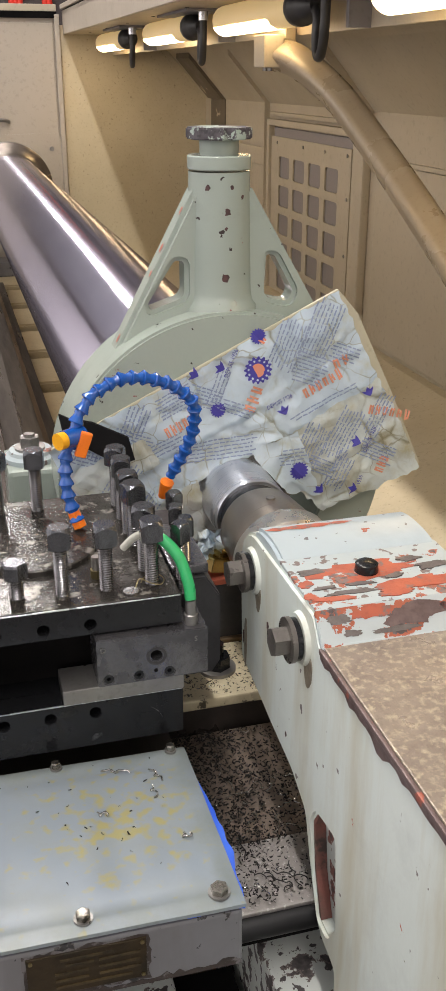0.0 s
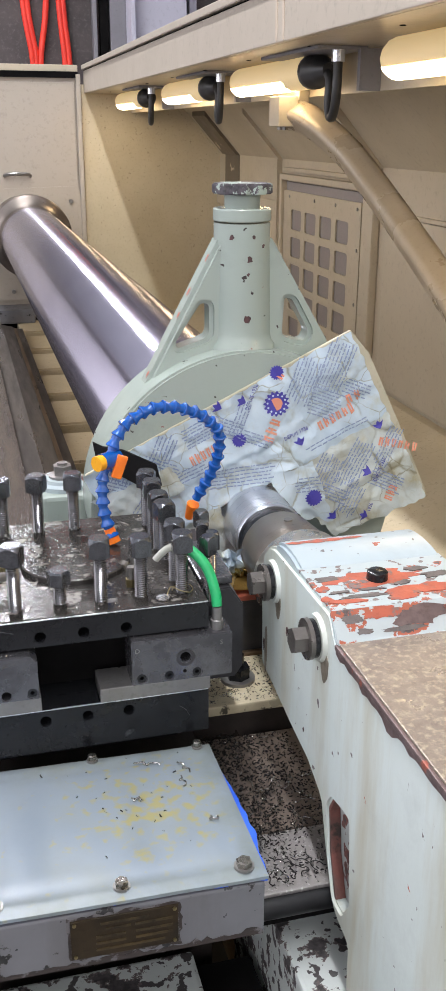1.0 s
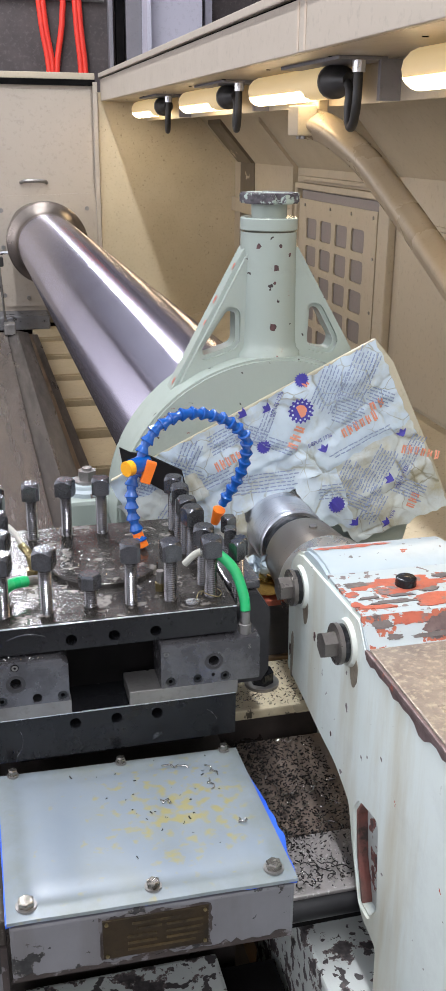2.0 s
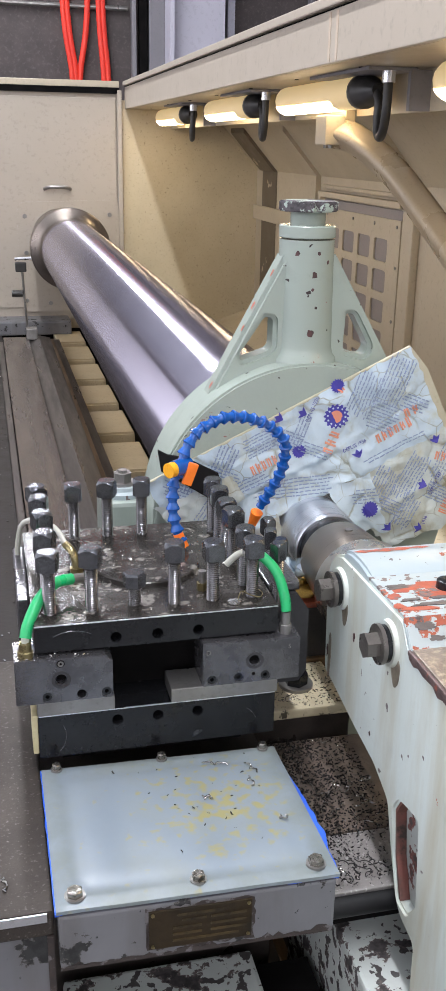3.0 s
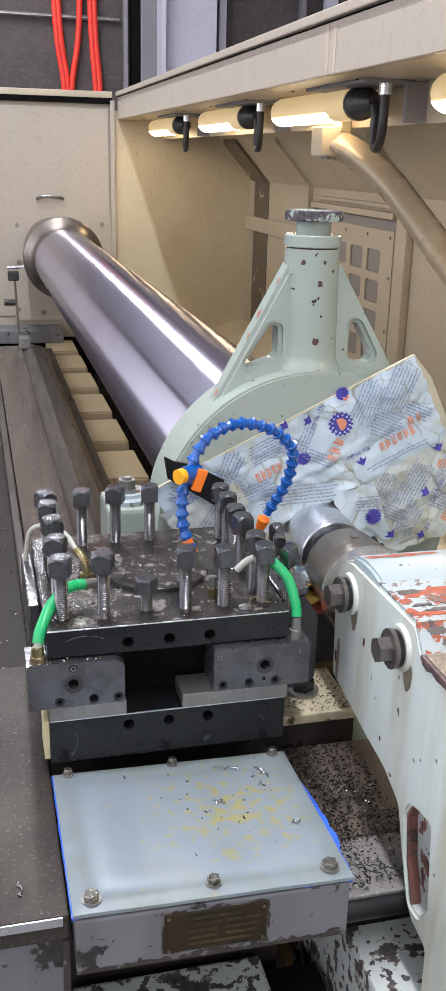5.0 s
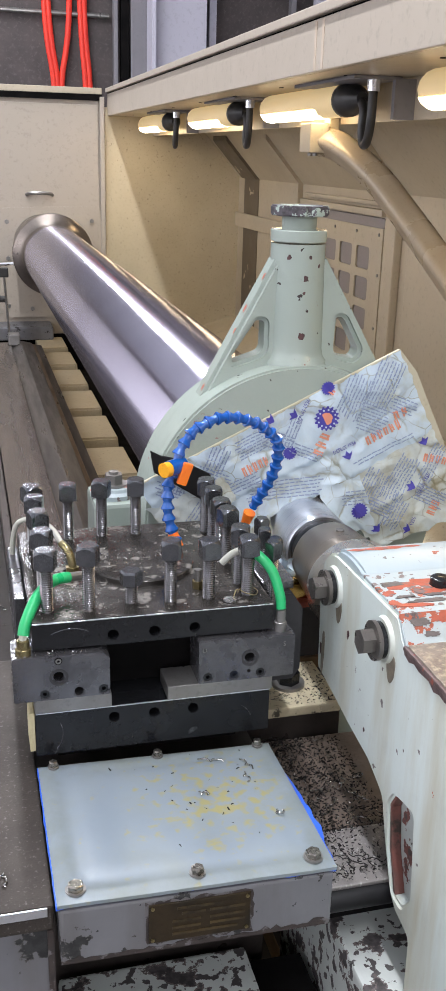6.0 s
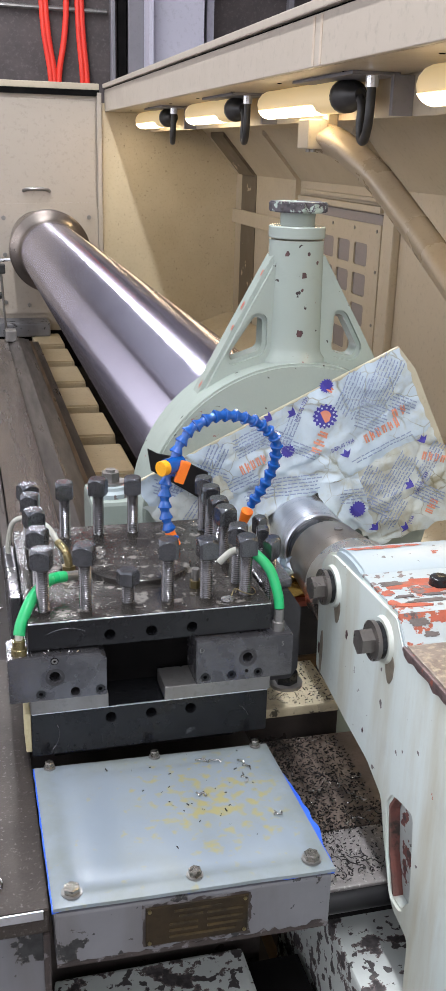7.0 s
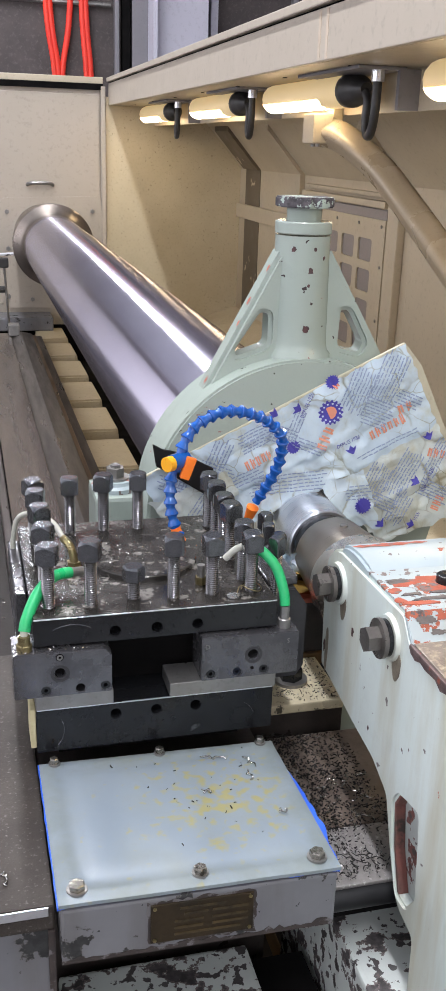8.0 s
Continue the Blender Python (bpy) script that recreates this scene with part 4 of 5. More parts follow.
    part("ridge", cut_plate(hump + [(-0.061, 0.231), (0.033, 0.229)], [], "yz", 0.2975, 0.477, 0.004), M["ridge"], t, "smooth pale blue ridge", 60)
    top_flakes(t)
    grease_and_shade_marks(t)
    part("step", cut_plate([(-0.163, 0.2435), (-0.187, 0.2165), (-0.190, 0.2165), (-0.190, 0.205), (-0.15, 0.205)], [], "yz", 0.2955, 0.948, 0.001), M["step"], t, "flaked red step")
    part("plateau", box(0.2972, 0.949, -1.29, -0.188, 0.2125, 0.2165, bevel=0.0015), M["tail_bare"], t, "bare oily worn top")
    part("plateau_edge", box(0.2925, 0.2971, -1.29, -0.186, 0.2095, 0.2155, bevel=0.0015), M["edge_rust"], t, "dark chipped edge")
    for y, z in ((0.024, 0.192), (-0.137, 0.198)):
        part("boss", turned([(0.289, 0.026), (0.2965, 0.029)], (0, y, z), "x", 32), M["tail"], t, "", 30)
        part("washer", turned([(0.2775, 0.0235), (0.2825, 0.0235)], (0, y, z), "x", 32), M["bolt_steel"], t, "", 30)
        part("spring_washer", turned([(0.283, 0.022), (0.2885, 0.022)], (0, y, z), "x", 32), M["blackened"], t, "", 30)
        part("bolt_head", hex_bm(bmesh.new(), (0.262, y, z), (0.2775, y, z), 0.0155), M["bolt_steel"], t)
    part("oil_plug", turned([(0.243, 0.0125), (0.252, 0.0120), (0.2535, 0.010)], (0.376, -0.10, 0), "z", 20), M["blackened"], t, "", 40)


tailstock()


# ---- cross slide, compound cover and chips ----
M["yellow_brass"] = surface("yellow_brass", (0.62, 0.44, 0.16), (0.52, 0.36, 0.12), 0.25, 1.0, 20, 150, 0.1)


def slides():
    t = thing("cross_slide", "scuffed grey steel cross-slide plate of the carriage", "cross slide", (-0.3, 0, -0.3))
    part("plate", box(-0.75, -0.0985, -0.234, 0.30, -0.05, -0.018, bevel=0.003), M["slide"], t)
    part("front_face", box(-0.75, -0.106, -0.231, -0.2, -0.3, -0.05), M["cover_side"], t, "flaking painted front")
    part("front_edge", box(-0.75, -0.105, -0.2365, -0.2345, -0.030, -0.019, bevel=0.0006), M["steel"], t, "bright worn edge")
    part("seam", box(-0.106, -0.099, -0.236, -0.2, -0.3, -0.0505), M["grime"], t)
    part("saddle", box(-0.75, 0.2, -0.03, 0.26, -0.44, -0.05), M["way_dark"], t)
    part("chip_shelf", box(0.19, 0.62, -0.084, 0.125, -0.13, -0.10, bevel=0.002), M["chip_floor"], t, "chip-covered brown shelf")
    part("front_shelf", box(0.19, 0.62, -0.186, -0.085, -0.13, -0.1008, bevel=0.002), M["scuffed"], t, "scuffed grey shelf")
    # near-black block paints the shade below the shelf
    part("shelf_edge", box(0.19, 0.62, -0.186, 0.12, -0.145, -0.13), M["shade_black"], t)
    part("front_bar", cyl((0.19, -0.19, -0.117), (0.34, -0.19, -0.117), 0.0125, seg=20), M["tape"], t, "black round bar", 40)
    part("clamp_plate", box(0.20, 0.36, 0.13, 0.26, -0.066, -0.05, bevel=0.003), M["clamp"], t, "chip-strewn clamp plate")
    part("clamp_block", box(0.20, 0.36, 0.135, 0.26, -0.12, -0.067), M["way_dark"], t)
    part("washer", cyl((0.297, 0.196, -0.05), (0.297, 0.196, -0.045), 0.026, seg=24), M["dull"], t)
    part("nut", hex_bm(bmesh.new(), (0.297, 0.196, -0.045), (0.297, 0.196, -0.027), 0.018), M["blackened"], t)
    part("stud", cyl((0.297, 0.196, -0.03), (0.297, 0.196, -0.008), 0.009, seg=12), M["blackened"], t)
    t = thing("bearing_block", "dark cast block with a red-painted top edge on the saddle", "block", (0.34, 0.31, -0.06))
    part("body", box(0.26, 0.42, 0.272, 0.36, -0.44, 0.040, bevel=0.003), M["gunmetal"], t)
    part("top", box(0.26, 0.42, 0.270, 0.36, 0.0402, 0.050, bevel=0.002), M["primer"], t, "red-painted top edge")
    part("foot_strip", box(0.20, 0.40, 0.262, 0.2715, -0.066, -0.046, bevel=0.002), M["way_rust"], t)
    t = thing("brass_gib", "ridged yellow brass block standing on the saddle", "block", (0.325, 0.29, 0.05))
    lie = pose(0.325, 0.295, 0.0515, 0, 14, 18)
    part("body", box(-0.026, 0.026, -0.020, 0.020, 0.004, 0.026, bevel=0.001, m=lie), M["yellow_brass"], t)
    for x in (-0.018, -0.002, 0.014):
        part("ridge", box(x, x + 0.006, -0.0205, 0.020, 0.0262, 0.034, bevel=0.001, m=lie), M["yellow_brass"], t)
    rng = random.Random(5)
    bm = bmesh.new()
    grid = [[bm.verts.new((0.292 + 0.006 * i + rng.uniform(-0.003, 0.003), 0.285 + rng.uniform(-0.010, 0.010), 0.074 + 0.0065 * j + rng.uniform(-0.003, 0.003))) for i in range(7)] for j in range(8)]
    for r, q in zip(grid, grid[1:]):
        for i in range(6):
            bm.faces.new((r[i], r[i + 1], q[i + 1], q[i]))
    tagged(part("paper_scrap", bm, M["paper"]), "crumpled scrap of printed paper by the quill", "paper")
    t = thing("saddle_casting", "pale green saddle casting with heavily flaked paint", "casting", (0.3, -0.3, -0.5))
    part("top_step", box(0.254, 0.50, -0.275, 0.05, -0.5, -0.198, bevel=0.005), M["base"], t)
    part("low_step", box(0.246, 0.293, -0.60, -0.277, -0.6, -0.222, bevel=0.005), M["base"], t)
    t = thing("carriage_casting", "flaked green carriage casting under the compound slide", "carriage", (0.0, -0.2, -0.5))
    part("ledge", box(-0.085, 0.168, -0.36, -0.05, -0.45, -0.30, bevel=0.006), M["base"], t)
    # near-black block paints the shade of the gap beside the ledge
    part("dark_pocket", box(0.169, 0.245, -0.60, -0.06, -0.5, -0.32), M["shade_black"], t)


slides()

LEAN = Matrix(((1, 0, 0, 0), (0, 1, 0, 0), (-0.02, -0.035, 1, 0.0), (0, 0, 0, 1)))


def leaned(bm):
    """Shears the compound slide to fit the camera's view: its top falls slightly away from the tailstock end."""
    bmesh.ops.transform(bm, matrix=LEAN, verts=bm.verts)
    return bm


def hex_bolt(t, x, y, z, r, mat="cover_bolt"):
    b = part("washer", leaned(cyl((x, y, z), (x, y, z + 0.0025), r * 1.25, seg=20)), M["dull"], t)
    bm = hex_bm(bmesh.new(), (x, y, z + 0.0022), (x, y, z + 0.0095), r)
    bmesh.ops.bevel(bm, geom=[e for e in bm.edges if min(v.co.z for v in e.verts) > z + 0.009], offset=0.0012, segments=1, affect="EDGES")
    part("bolt", leaned(bm), M[mat], t, "hex bolt")


M["cover_bolt"] = surface("oiled_bolt_steel", (0.42, 0.40, 0.36), (0.27, 0.25, 0.22), 0.24, 0.95, 60, 220, 0.3, dirt=(0.08, 0.07, 0.055), dirt_at=(0.55, 0.62), dirt_scale=110)


def compound():
    t = thing("compound_cover", "grey-blue painted cover plate with oil stains and bolts", "cover plate", (0.05, -0.14, -0.08))
    part("housing", leaned(box(-0.095, 0.197, -0.266, -0.012, -0.078, -0.010, bevel=0.004)), M["cover_side"], t)
    smear = []
    for k in range(40):
        f = k / 39
        smear.append((0.199 + 0.011 * max(0, math.sin(math.pi * min(1, f * 1.25))) * (0.7 + 0.6 * noise.noise((f * 9, 1, 0))), -0.266 + 0.254 * f))
    smear += [(-0.0985 - 0.0015 * noise.noise((k * 0.7, 4, 0)), -0.012 - 0.254 * k / 19) for k in range(20)]
    smear += [(-0.095 + 0.29 * k / 30, -0.2625 - 0.010 * max(0, noise.noise((k * 0.45, 9, 2)))) for k in range(1, 30)]
    part("gasket", leaned(cut_plate(smear, [], "xy", -0.0095, -0.0055)), M["blue_paint"], t, "smeared blue sealing paint")
    bm = bmesh.new()
    n = 30
    vs = [[None] * (n + 1) for _ in range(n + 1)]
    for i in range(n + 1):
        for j in range(n + 1):
            u, w = i / n, j / n
            d = min(u, 1 - u) * 0.297, min(w, 1 - w) * 0.252
            e = min(d)
            z = -0.0035 + 0.0035 * min(1, e / 0.006) - 0.0026 * max(0, 1 - abs(e - 0.026) / 0.012) + 0.0010 * noise.noise((u * 5, w * 5, 3))
            vs[i][j] = bm.verts.new((-0.097 + 0.297 * u, -0.266 + 0.252 * w, z))
    for i in range(n):
        for j in range(n):
            bm.faces.new((vs[i][j], vs[i + 1][j], vs[i + 1][j + 1], vs[i][j + 1]))
    rim = bmesh.ops.extrude_edge_only(bm, edges=[e for e in bm.edges if e.is_boundary])["geom"]
    bmesh.ops.translate(bm, vec=(0, 0, -0.004), verts=[v for v in rim if isinstance(v, bmesh.types.BMVert)])
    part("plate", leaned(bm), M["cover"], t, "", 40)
    for x in (-0.079, 0.051, 0.182):
        hex_bolt(t, x, -0.022, -0.0005, 0.0056)
    for x, r in ((-0.077, 0.0086), (0.050, 0.0072), (0.178, 0.0086)):
        hex_bolt(t, x, -0.250, -0.0005, r)
    rng = random.Random(21)
    low = [(0.195 - 0.29 * k / 48, -0.0735 + rng.choice((0.0, 0.001, 0.003, 0.006)) * rng.uniform(0.3, 1.2)) for k in range(49)]
    part("flaked_edge", leaned(cut_plate([(-0.095, -0.0775), (0.195, -0.0775)] + low, [], "xz", -0.2668, -0.2655)), M["grime"], t, "black flaked lower edge")
    ring = [(0.0495 + 0.0575 * c, -0.042 + 0.027 * d) for c, d in [(-1 + k / 8, 1) for k in range(16)] + [(1, 1 - k / 4) for k in range(8)] + [(1 - k / 8, -1) for k in range(16)] + [(-1, -1 + k / 4) for k in range(8)]]
    ring = [(a + rng.uniform(-0.0022, 0.0022), b + rng.uniform(-0.003, 0.002)) for a, b in ring]
    part("plate_grime", leaned(cut_plate(ring, [], "xz", -0.2666, -0.2655)), M["grime"], t, "black dirt round the name plate")
    pl = part("name_plate", leaned(box(-0.005, 0.104, -0.2685, -0.266, -0.066, -0.018, bevel=0.0006)), M["brass"], t, "tarnished brass name plate")
    for x0, x1, z in ((0.025, 0.075, -0.024), (0.03, 0.055, -0.031), (0.060, 0.098, -0.031), (0.060, 0.098, -0.040), (0.060, 0.098, -0.048), (0.02, 0.05, -0.040), (0.02, 0.05, -0.048), (0.02, 0.09, -0.056)):
        part("print_bar", leaned(box(x0, x1, -0.2694, -0.2685, z - 0.0028, z)), M["brass_bar"], pl)
    for x in (-0.001, 0.100):
        for z in (-0.022, -0.062):
            part("rivet", leaned(cyl((x, -0.2700, z), (x, -0.2685, z), 0.002, seg=10)), M["gold"], pl)


compound()


# ---- the tool post ----
M["old_tape"] = surface("yellowed_tape", (0.55, 0.49, 0.30), (0.46, 0.40, 0.23), 0.6, 0, 40, 140, 0.3)
PX0, PX1, PY1, PT = -0.097, 0.203, 0.302, 0.189


def tool_post():
    t = thing("tool_post", "black four-way tool post, oily on top", "tool post", (0.053, 0.15, 0.004))
    up = [(PX0, 0.152), (PX1, 0.152), (PX1, PT - 0.002), (PX0, PT - 0.002)]
    lo = [(PX0, 0.006), (PX1, 0.006), (PX1, 0.066), (PX0, 0.066)]
    part("upper_front", cut_plate(up, [circle(x, 0.1645, 0.0068, 18) for x in (0.0, 0.051, 0.1016)], "xz", 0.0, 0.03, 0.0008), M["blackened"], t)
    part("upper_block", box(PX0, PX1, 0.031, PY1, 0.135, PT - 0.002), M["blackened"], t)
    part("lower_front", cut_plate(lo, [circle(x, 0.050, 0.0068, 18) for x in (0.0, 0.051, 0.1016)], "xz", 0.0, 0.03, 0.0008), M["blackened"], t)
    part("lower_block", box(PX0, PX1, 0.031, PY1, 0.006, 0.066), M["blackened"], t)
    # core and foot are near-black to paint the shade inside and under the post
    part("core", box(PX0 + 0.04, PX1 - 0.04, 0.06, PY1 - 0.05, 0.066, 0.135), M["shade_black"], t)
    part("foot", box(PX0 + 0.03, PX1 - 0.03, 0.05, PY1, -0.03, 0.006), M["shade_black"], t)
    part("top_face", box(PX0 + 0.001, PX1 - 0.001, 0.0015, PY1 - 0.001, PT - 0.002, PT, bevel=0.0008), M["oily_top"], t, "oil-wet top face with fine chips")
    # bright strips stand in for the highlight along the front edges
    for z in (PT - 0.0028, 0.0645):
        part("edge_highlight", box(PX0 + 0.0005, PX1 - 0.0005, -0.0004, 0.0012, z, z + 0.0016, bevel=0.0004), M["steel"], t, "bright strip standing in for the edge highlight")
    for cx, cz, r, a0, a1 in ((-0.098, 0.036, 0.034, -40, 25), (-0.052, 0.130, 0.048, 62, 118), (0.150, 0.020, 0.030, 20, 60)):
        pts = [(cx + r * math.cos(radians(a0 + (a1 - a0) * k / 6)), -0.0001, cz + r * math.sin(radians(a0 + (a1 - a0) * k / 6))) for k in range(7)]
        part("scratch", tube_along([p for p in pts if PX0 < p[0] < PX1 and (0.008 < p[2] < 0.064 or 0.154 < p[2] < 0.185)], 0.0005, 5), M["holder"], t, "pale scratch")
    part("cap_disc", turned([(PT, 0.0715), (PT + 0.006, 0.0715), (PT + 0.0075, 0.070)], (0.060, 0.150, 0), "z", 64), M["oily_top"], t, "", 30)


def masking_tape():
    bm = box(-0.1045, -0.0975, 0.002, 0.05, 0.012, 0.066, bevel=0.0015)
    tagged(part("masking_tape", bm, M["old_tape"]), "yellowed masking tape on the tool post's corner", "tape")


def square_screw(length, head=0.0122, r=0.0082):
    t = thing("clamp_screw", "oiled black square-head clamp screw in the tool post", "screw", (0, 0, 0), "tool post clamp screws")
    rows = []
    z = -0.02
    while z < length:
        rows += [(z, r * 0.82), (z + 0.0013, r), (z + 0.0016, r)]
        z += 0.0029
    part("shank", turned(rows, (0, 0, 0), "z", 18), M["thread"], t)
    top, n, bm = length + 0.024, 6, bmesh.new()
    rim = []
    for k in range(4):
        c, s = math.cos(k * math.pi / 2), math.sin(k * math.pi / 2)
        for i in range(n):
            a, b = head, head * (2 * i / n - 1)
            if i == 0:
                a, b = head * 0.96, -head * 0.96
            rim.append((a * c - b * s, a * s + b * c))
    lift = [top - 0.0008 - max(0, math.hypot(x, y) - head * 0.97) * 1.0 for x, y in rim]
    low = [length + max(0, math.hypot(x, y) - head * 1.1) * 0.5 for x, y in rim]
    rows = [[bm.verts.new((x, y, z)) for (x, y), z in zip(rim, low)], [bm.verts.new((x, y, z)) for (x, y), z in zip(rim, lift)]]
    rows.append([bm.verts.new((head * 0.93 * x / math.hypot(x, y), head * 0.93 * y / math.hypot(x, y), top)) for x, y in rim])
    for u, w in zip(rows, rows[1:]):
        for i in range(len(rim)):
            bm.faces.new((u[i], u[(i + 1) % len(rim)], w[(i + 1) % len(rim)], w[i]))
    bm.faces.new(rows[0]), bm.faces.new(rows[-1])
    part("head", bm, M["screw"], t)
    return t


def screws():
    one = square_screw(0.058)
    rng = random.Random(7)
    first = True
    spots = [(x, 0.031, 0) for x in (-0.076, -0.025, 0.077, 0.126, 0.177)] + [(-0.075, y, 0) for y in (0.102, 0.166, 0.232)] + [(x, 0.268, 0) for x in (-0.076, -0.025, 0.023, 0.073)]
    spots += [(0.176, y, 0) for y in (0.068, 0.135, 0.172, 0.215, 0.257)]
    for x, y, dz in spots:
        m = pose(x, y, PT + dz + rng.uniform(-0.003, 0.003), 0, 0, rng.uniform(-25, 25))
        if first:
            one.matrix_basis, first = m, False
        else:
            copy_thing(one, m)
    short = square_screw(0.026, 0.0115)
    old = [o for o in short.children if o.name.startswith("head")][0]
    bpy.data.objects.remove(old)
    part("head", turned([(0.026, 0.0145), (0.041, 0.0145), (0.0435, 0.012)], (0, 0, 0), "z", 6), M["screw"], short, "hex head")
    short["label"] = "short black clamp screw screwed far in"
    short.matrix_basis = pose(0.028, 0.036, PT, 0, 0, 40)
    small = square_screw(0.045, 0.008, 0.006)
    small["label"] = "small black clamp screw of the side tool holder"
    small.matrix_basis = pose(0.212, 0.04, PT - 0.002, 0, 0, 30)
    for x, y in ((0.226, 0.075), (0.222, 0.11), (0.23, 0.15)):
        copy_thing(small, pose(x, y, PT - 0.012, 0, 0, x * 4000 % 90))


def holders():
    for name, x0, x1, s0, s1, bx, socks in (("left", -0.122, -0.006, -0.098, -0.004, -0.068, (-0.017, 0.024, 0.054)), ("right", 0.105, 0.230, 0.066, 0.203, 0.171, (-0.054, -0.020, 0.0145))):
        t = thing("tool_holder", "ground steel tool holder clamped in the post" if name == "left" else "ground steel tool holder stamped with two letters", "tool holder", ((x0 + x1) / 2, 0.02, 0.07), "tool holders")
        out = [(x0, 0.090), (x1, 0.090), (x1, 0.140 if name == "left" else 0.147), (x1 - (0.008 if name == "left" else 0), 0.148), (x0, 0.150)]
        part("body", cut_plate(out, [circle(bx, 0.121, 0.0066, 18)] + [circle(bx + d, 0.0985, 0.0058, 14) for d in socks], "xz", -0.012, 0.04, 0.0012), M["holder"], t)
        part("bore_ring", cut_plate(circle(bx, 0.121, 0.0115, 28), [circle(bx, 0.121, 0.0078, 20)], "xz", -0.0128, -0.0115), M["gunmetal"], t)
        part("jaw", box(s0, s1, -0.009, 0.04, 0.071, 0.0895, bevel=0.0012), M["dull"], t)
        # near-black discs paint the shade inside the holes
        for d in socks:
            if name == "left" and d == 0.024:
                part("hole_back", cyl((bx + d, 0.002, 0.0985), (bx + d, 0.01, 0.0985), 0.006, seg=12), M["shade_black"], t)
                continue
            g = part("socket_screw", cut_plate(circle(bx + d, 0.0985, 0.0053, 18), [circle(bx + d, 0.0985, 0.0027, 6)], "xz", -0.0105, 0.0), M["blackened"], t)
            part("socket", cyl((bx + d, -0.006, 0.0985), (bx + d, 0.0, 0.0985), 0.003, seg=8), M["shade_black"], g)
        part("oil_hole", cyl((bx + (0.0 if name == "left" else -0.001), -0.0126, 0.1025 if name == "right" else 0.1425), (bx, 0.0, 0.1025 if name == "right" else 0.1425), 0.0022 if name == "right" else 0.0048, seg=14), M["shade_black"], t)
        if name == "left":
            part("socket_screw", cut_plate(circle(bx, 0.1425, 0.0036, 16), [circle(bx, 0.1425, 0.0018, 6)], "xz", -0.0132, -0.0126), M["dull"], t)
        part("bore_back", cyl((bx, 0.0, 0.121), (bx, 0.01, 0.121), 0.007, seg=12), M["shade_black"], t)
        if name == "right":
            for ch, x, z in (("D", 0.112, 0.137), ("S", 0.216, 0.136)):
                part("letter", text_mesh(ch, 0.009, lambda u, w, x=x, z=z: (x + u, -0.0126, z + w)), M["dull"], t, "stamped letter")
    t = thing("side_tool_holder", "black chamfered tool holder on the post's side", "tool holder", (0.22, 0.15, 0.05))
    part("body", cut_plate([(0.204, 0.045), (0.252, 0.045), (0.262, 0.06), (0.262, 0.15), (0.245, 0.176), (0.204, 0.176)], [], "xz", 0.052, 0.255, 0.002), M["gunmetal"], t)
    part("clamp", box(0.205, 0.25, 0.06, 0.18, 0.177, 0.19, bevel=0.003), M["holder"], t)
    t = thing("west_tool_holder", "thin steel tool holder on the post's operator side", "tool holder", (-0.11, 0.2, 0.1))
    part("body", box(-0.113, -0.098, 0.11, 0.29, 0.09, 0.172, bevel=0.002), M["holder"], t)


def text_mesh(words, size, place):
    """The words in the built-in font, as a flat mesh put where place(u, w) says; u runs along the line, w up."""
    cu = bpy.data.curves.new("words", "FONT")
    cu.body, cu.size, cu.align_x, cu.align_y, cu.resolution_u = words, size, "CENTER", "CENTER", 2
    ob = bpy.data.objects.new("words", cu)
    scene.collection.objects.link(ob)
    dg = bpy.context.evaluated_depsgraph_get()
    me = bpy.data.meshes.new_from_object(ob.evaluated_get(dg))
    bm = bmesh.new()
    bm.from_mesh(me)
    for v in bm.verts:
        v.co = Vector(place(v.co.x, v.co.y))
    bpy.data.objects.remove(ob)
    bpy.data.curves.remove(cu)
    bpy.data.meshes.remove(me)
    return bm


tool_post()
masking_tape()
screws()
holders()


# ---- coolant hoses ----
HOSE = [(0.117, 0.175, 0.201), (0.11, 0.18, 0.22), (0.105, 0.185, 0.242), (0.104, 0.19, 0.268), (0.107, 0.195, 0.289), (0.117, 0.2, 0.311), (0.126, 0.205, 0.335), (0.142, 0.21, 0.355), (0.166, 0.215, 0.368), (0.191, 0.22, 0.373), (0.218, 0.225, 0.368), (0.243, 0.23, 0.358), (0.264, 0.235, 0.343), (0.279, 0.24, 0.324), (0.28, 0.245, 0.302), (0.277, 0.25, 0.278), (0.268, 0.255, 0.255), (0.258, 0.26, 0.235), (0.247, 0.265, 0.213), (0.244, 0.27, 0.199)]


def line_points(points, step):
    """Points at even steps along a line of points."""
    out, left = [], 0.0
    pts = [Vector(p) for p in points]
    for a, b in zip(pts, pts[1:]):
        d = (b - a).length
        while left < d:
            out.append(a + (b - a) * (left / d))
            left += step
        left -= d
    return out


def bead_mesh(m):
    """One link of a ball-and-socket hose: a ball, a waist and a flared skirt."""
    prof = [(-0.0072, 0.0050), (-0.0069, 0.0089), (-0.0056, 0.0098), (-0.0038, 0.0092), (0.0008, 0.0068), (0.0040, 0.0057), (0.0066, 0.0069), (0.0092, 0.0064)]
    bm = turned(prof, (0, 0, 0), "z", 18)
    bmesh.ops.transform(bm, matrix=m, verts=bm.verts)
    return bm


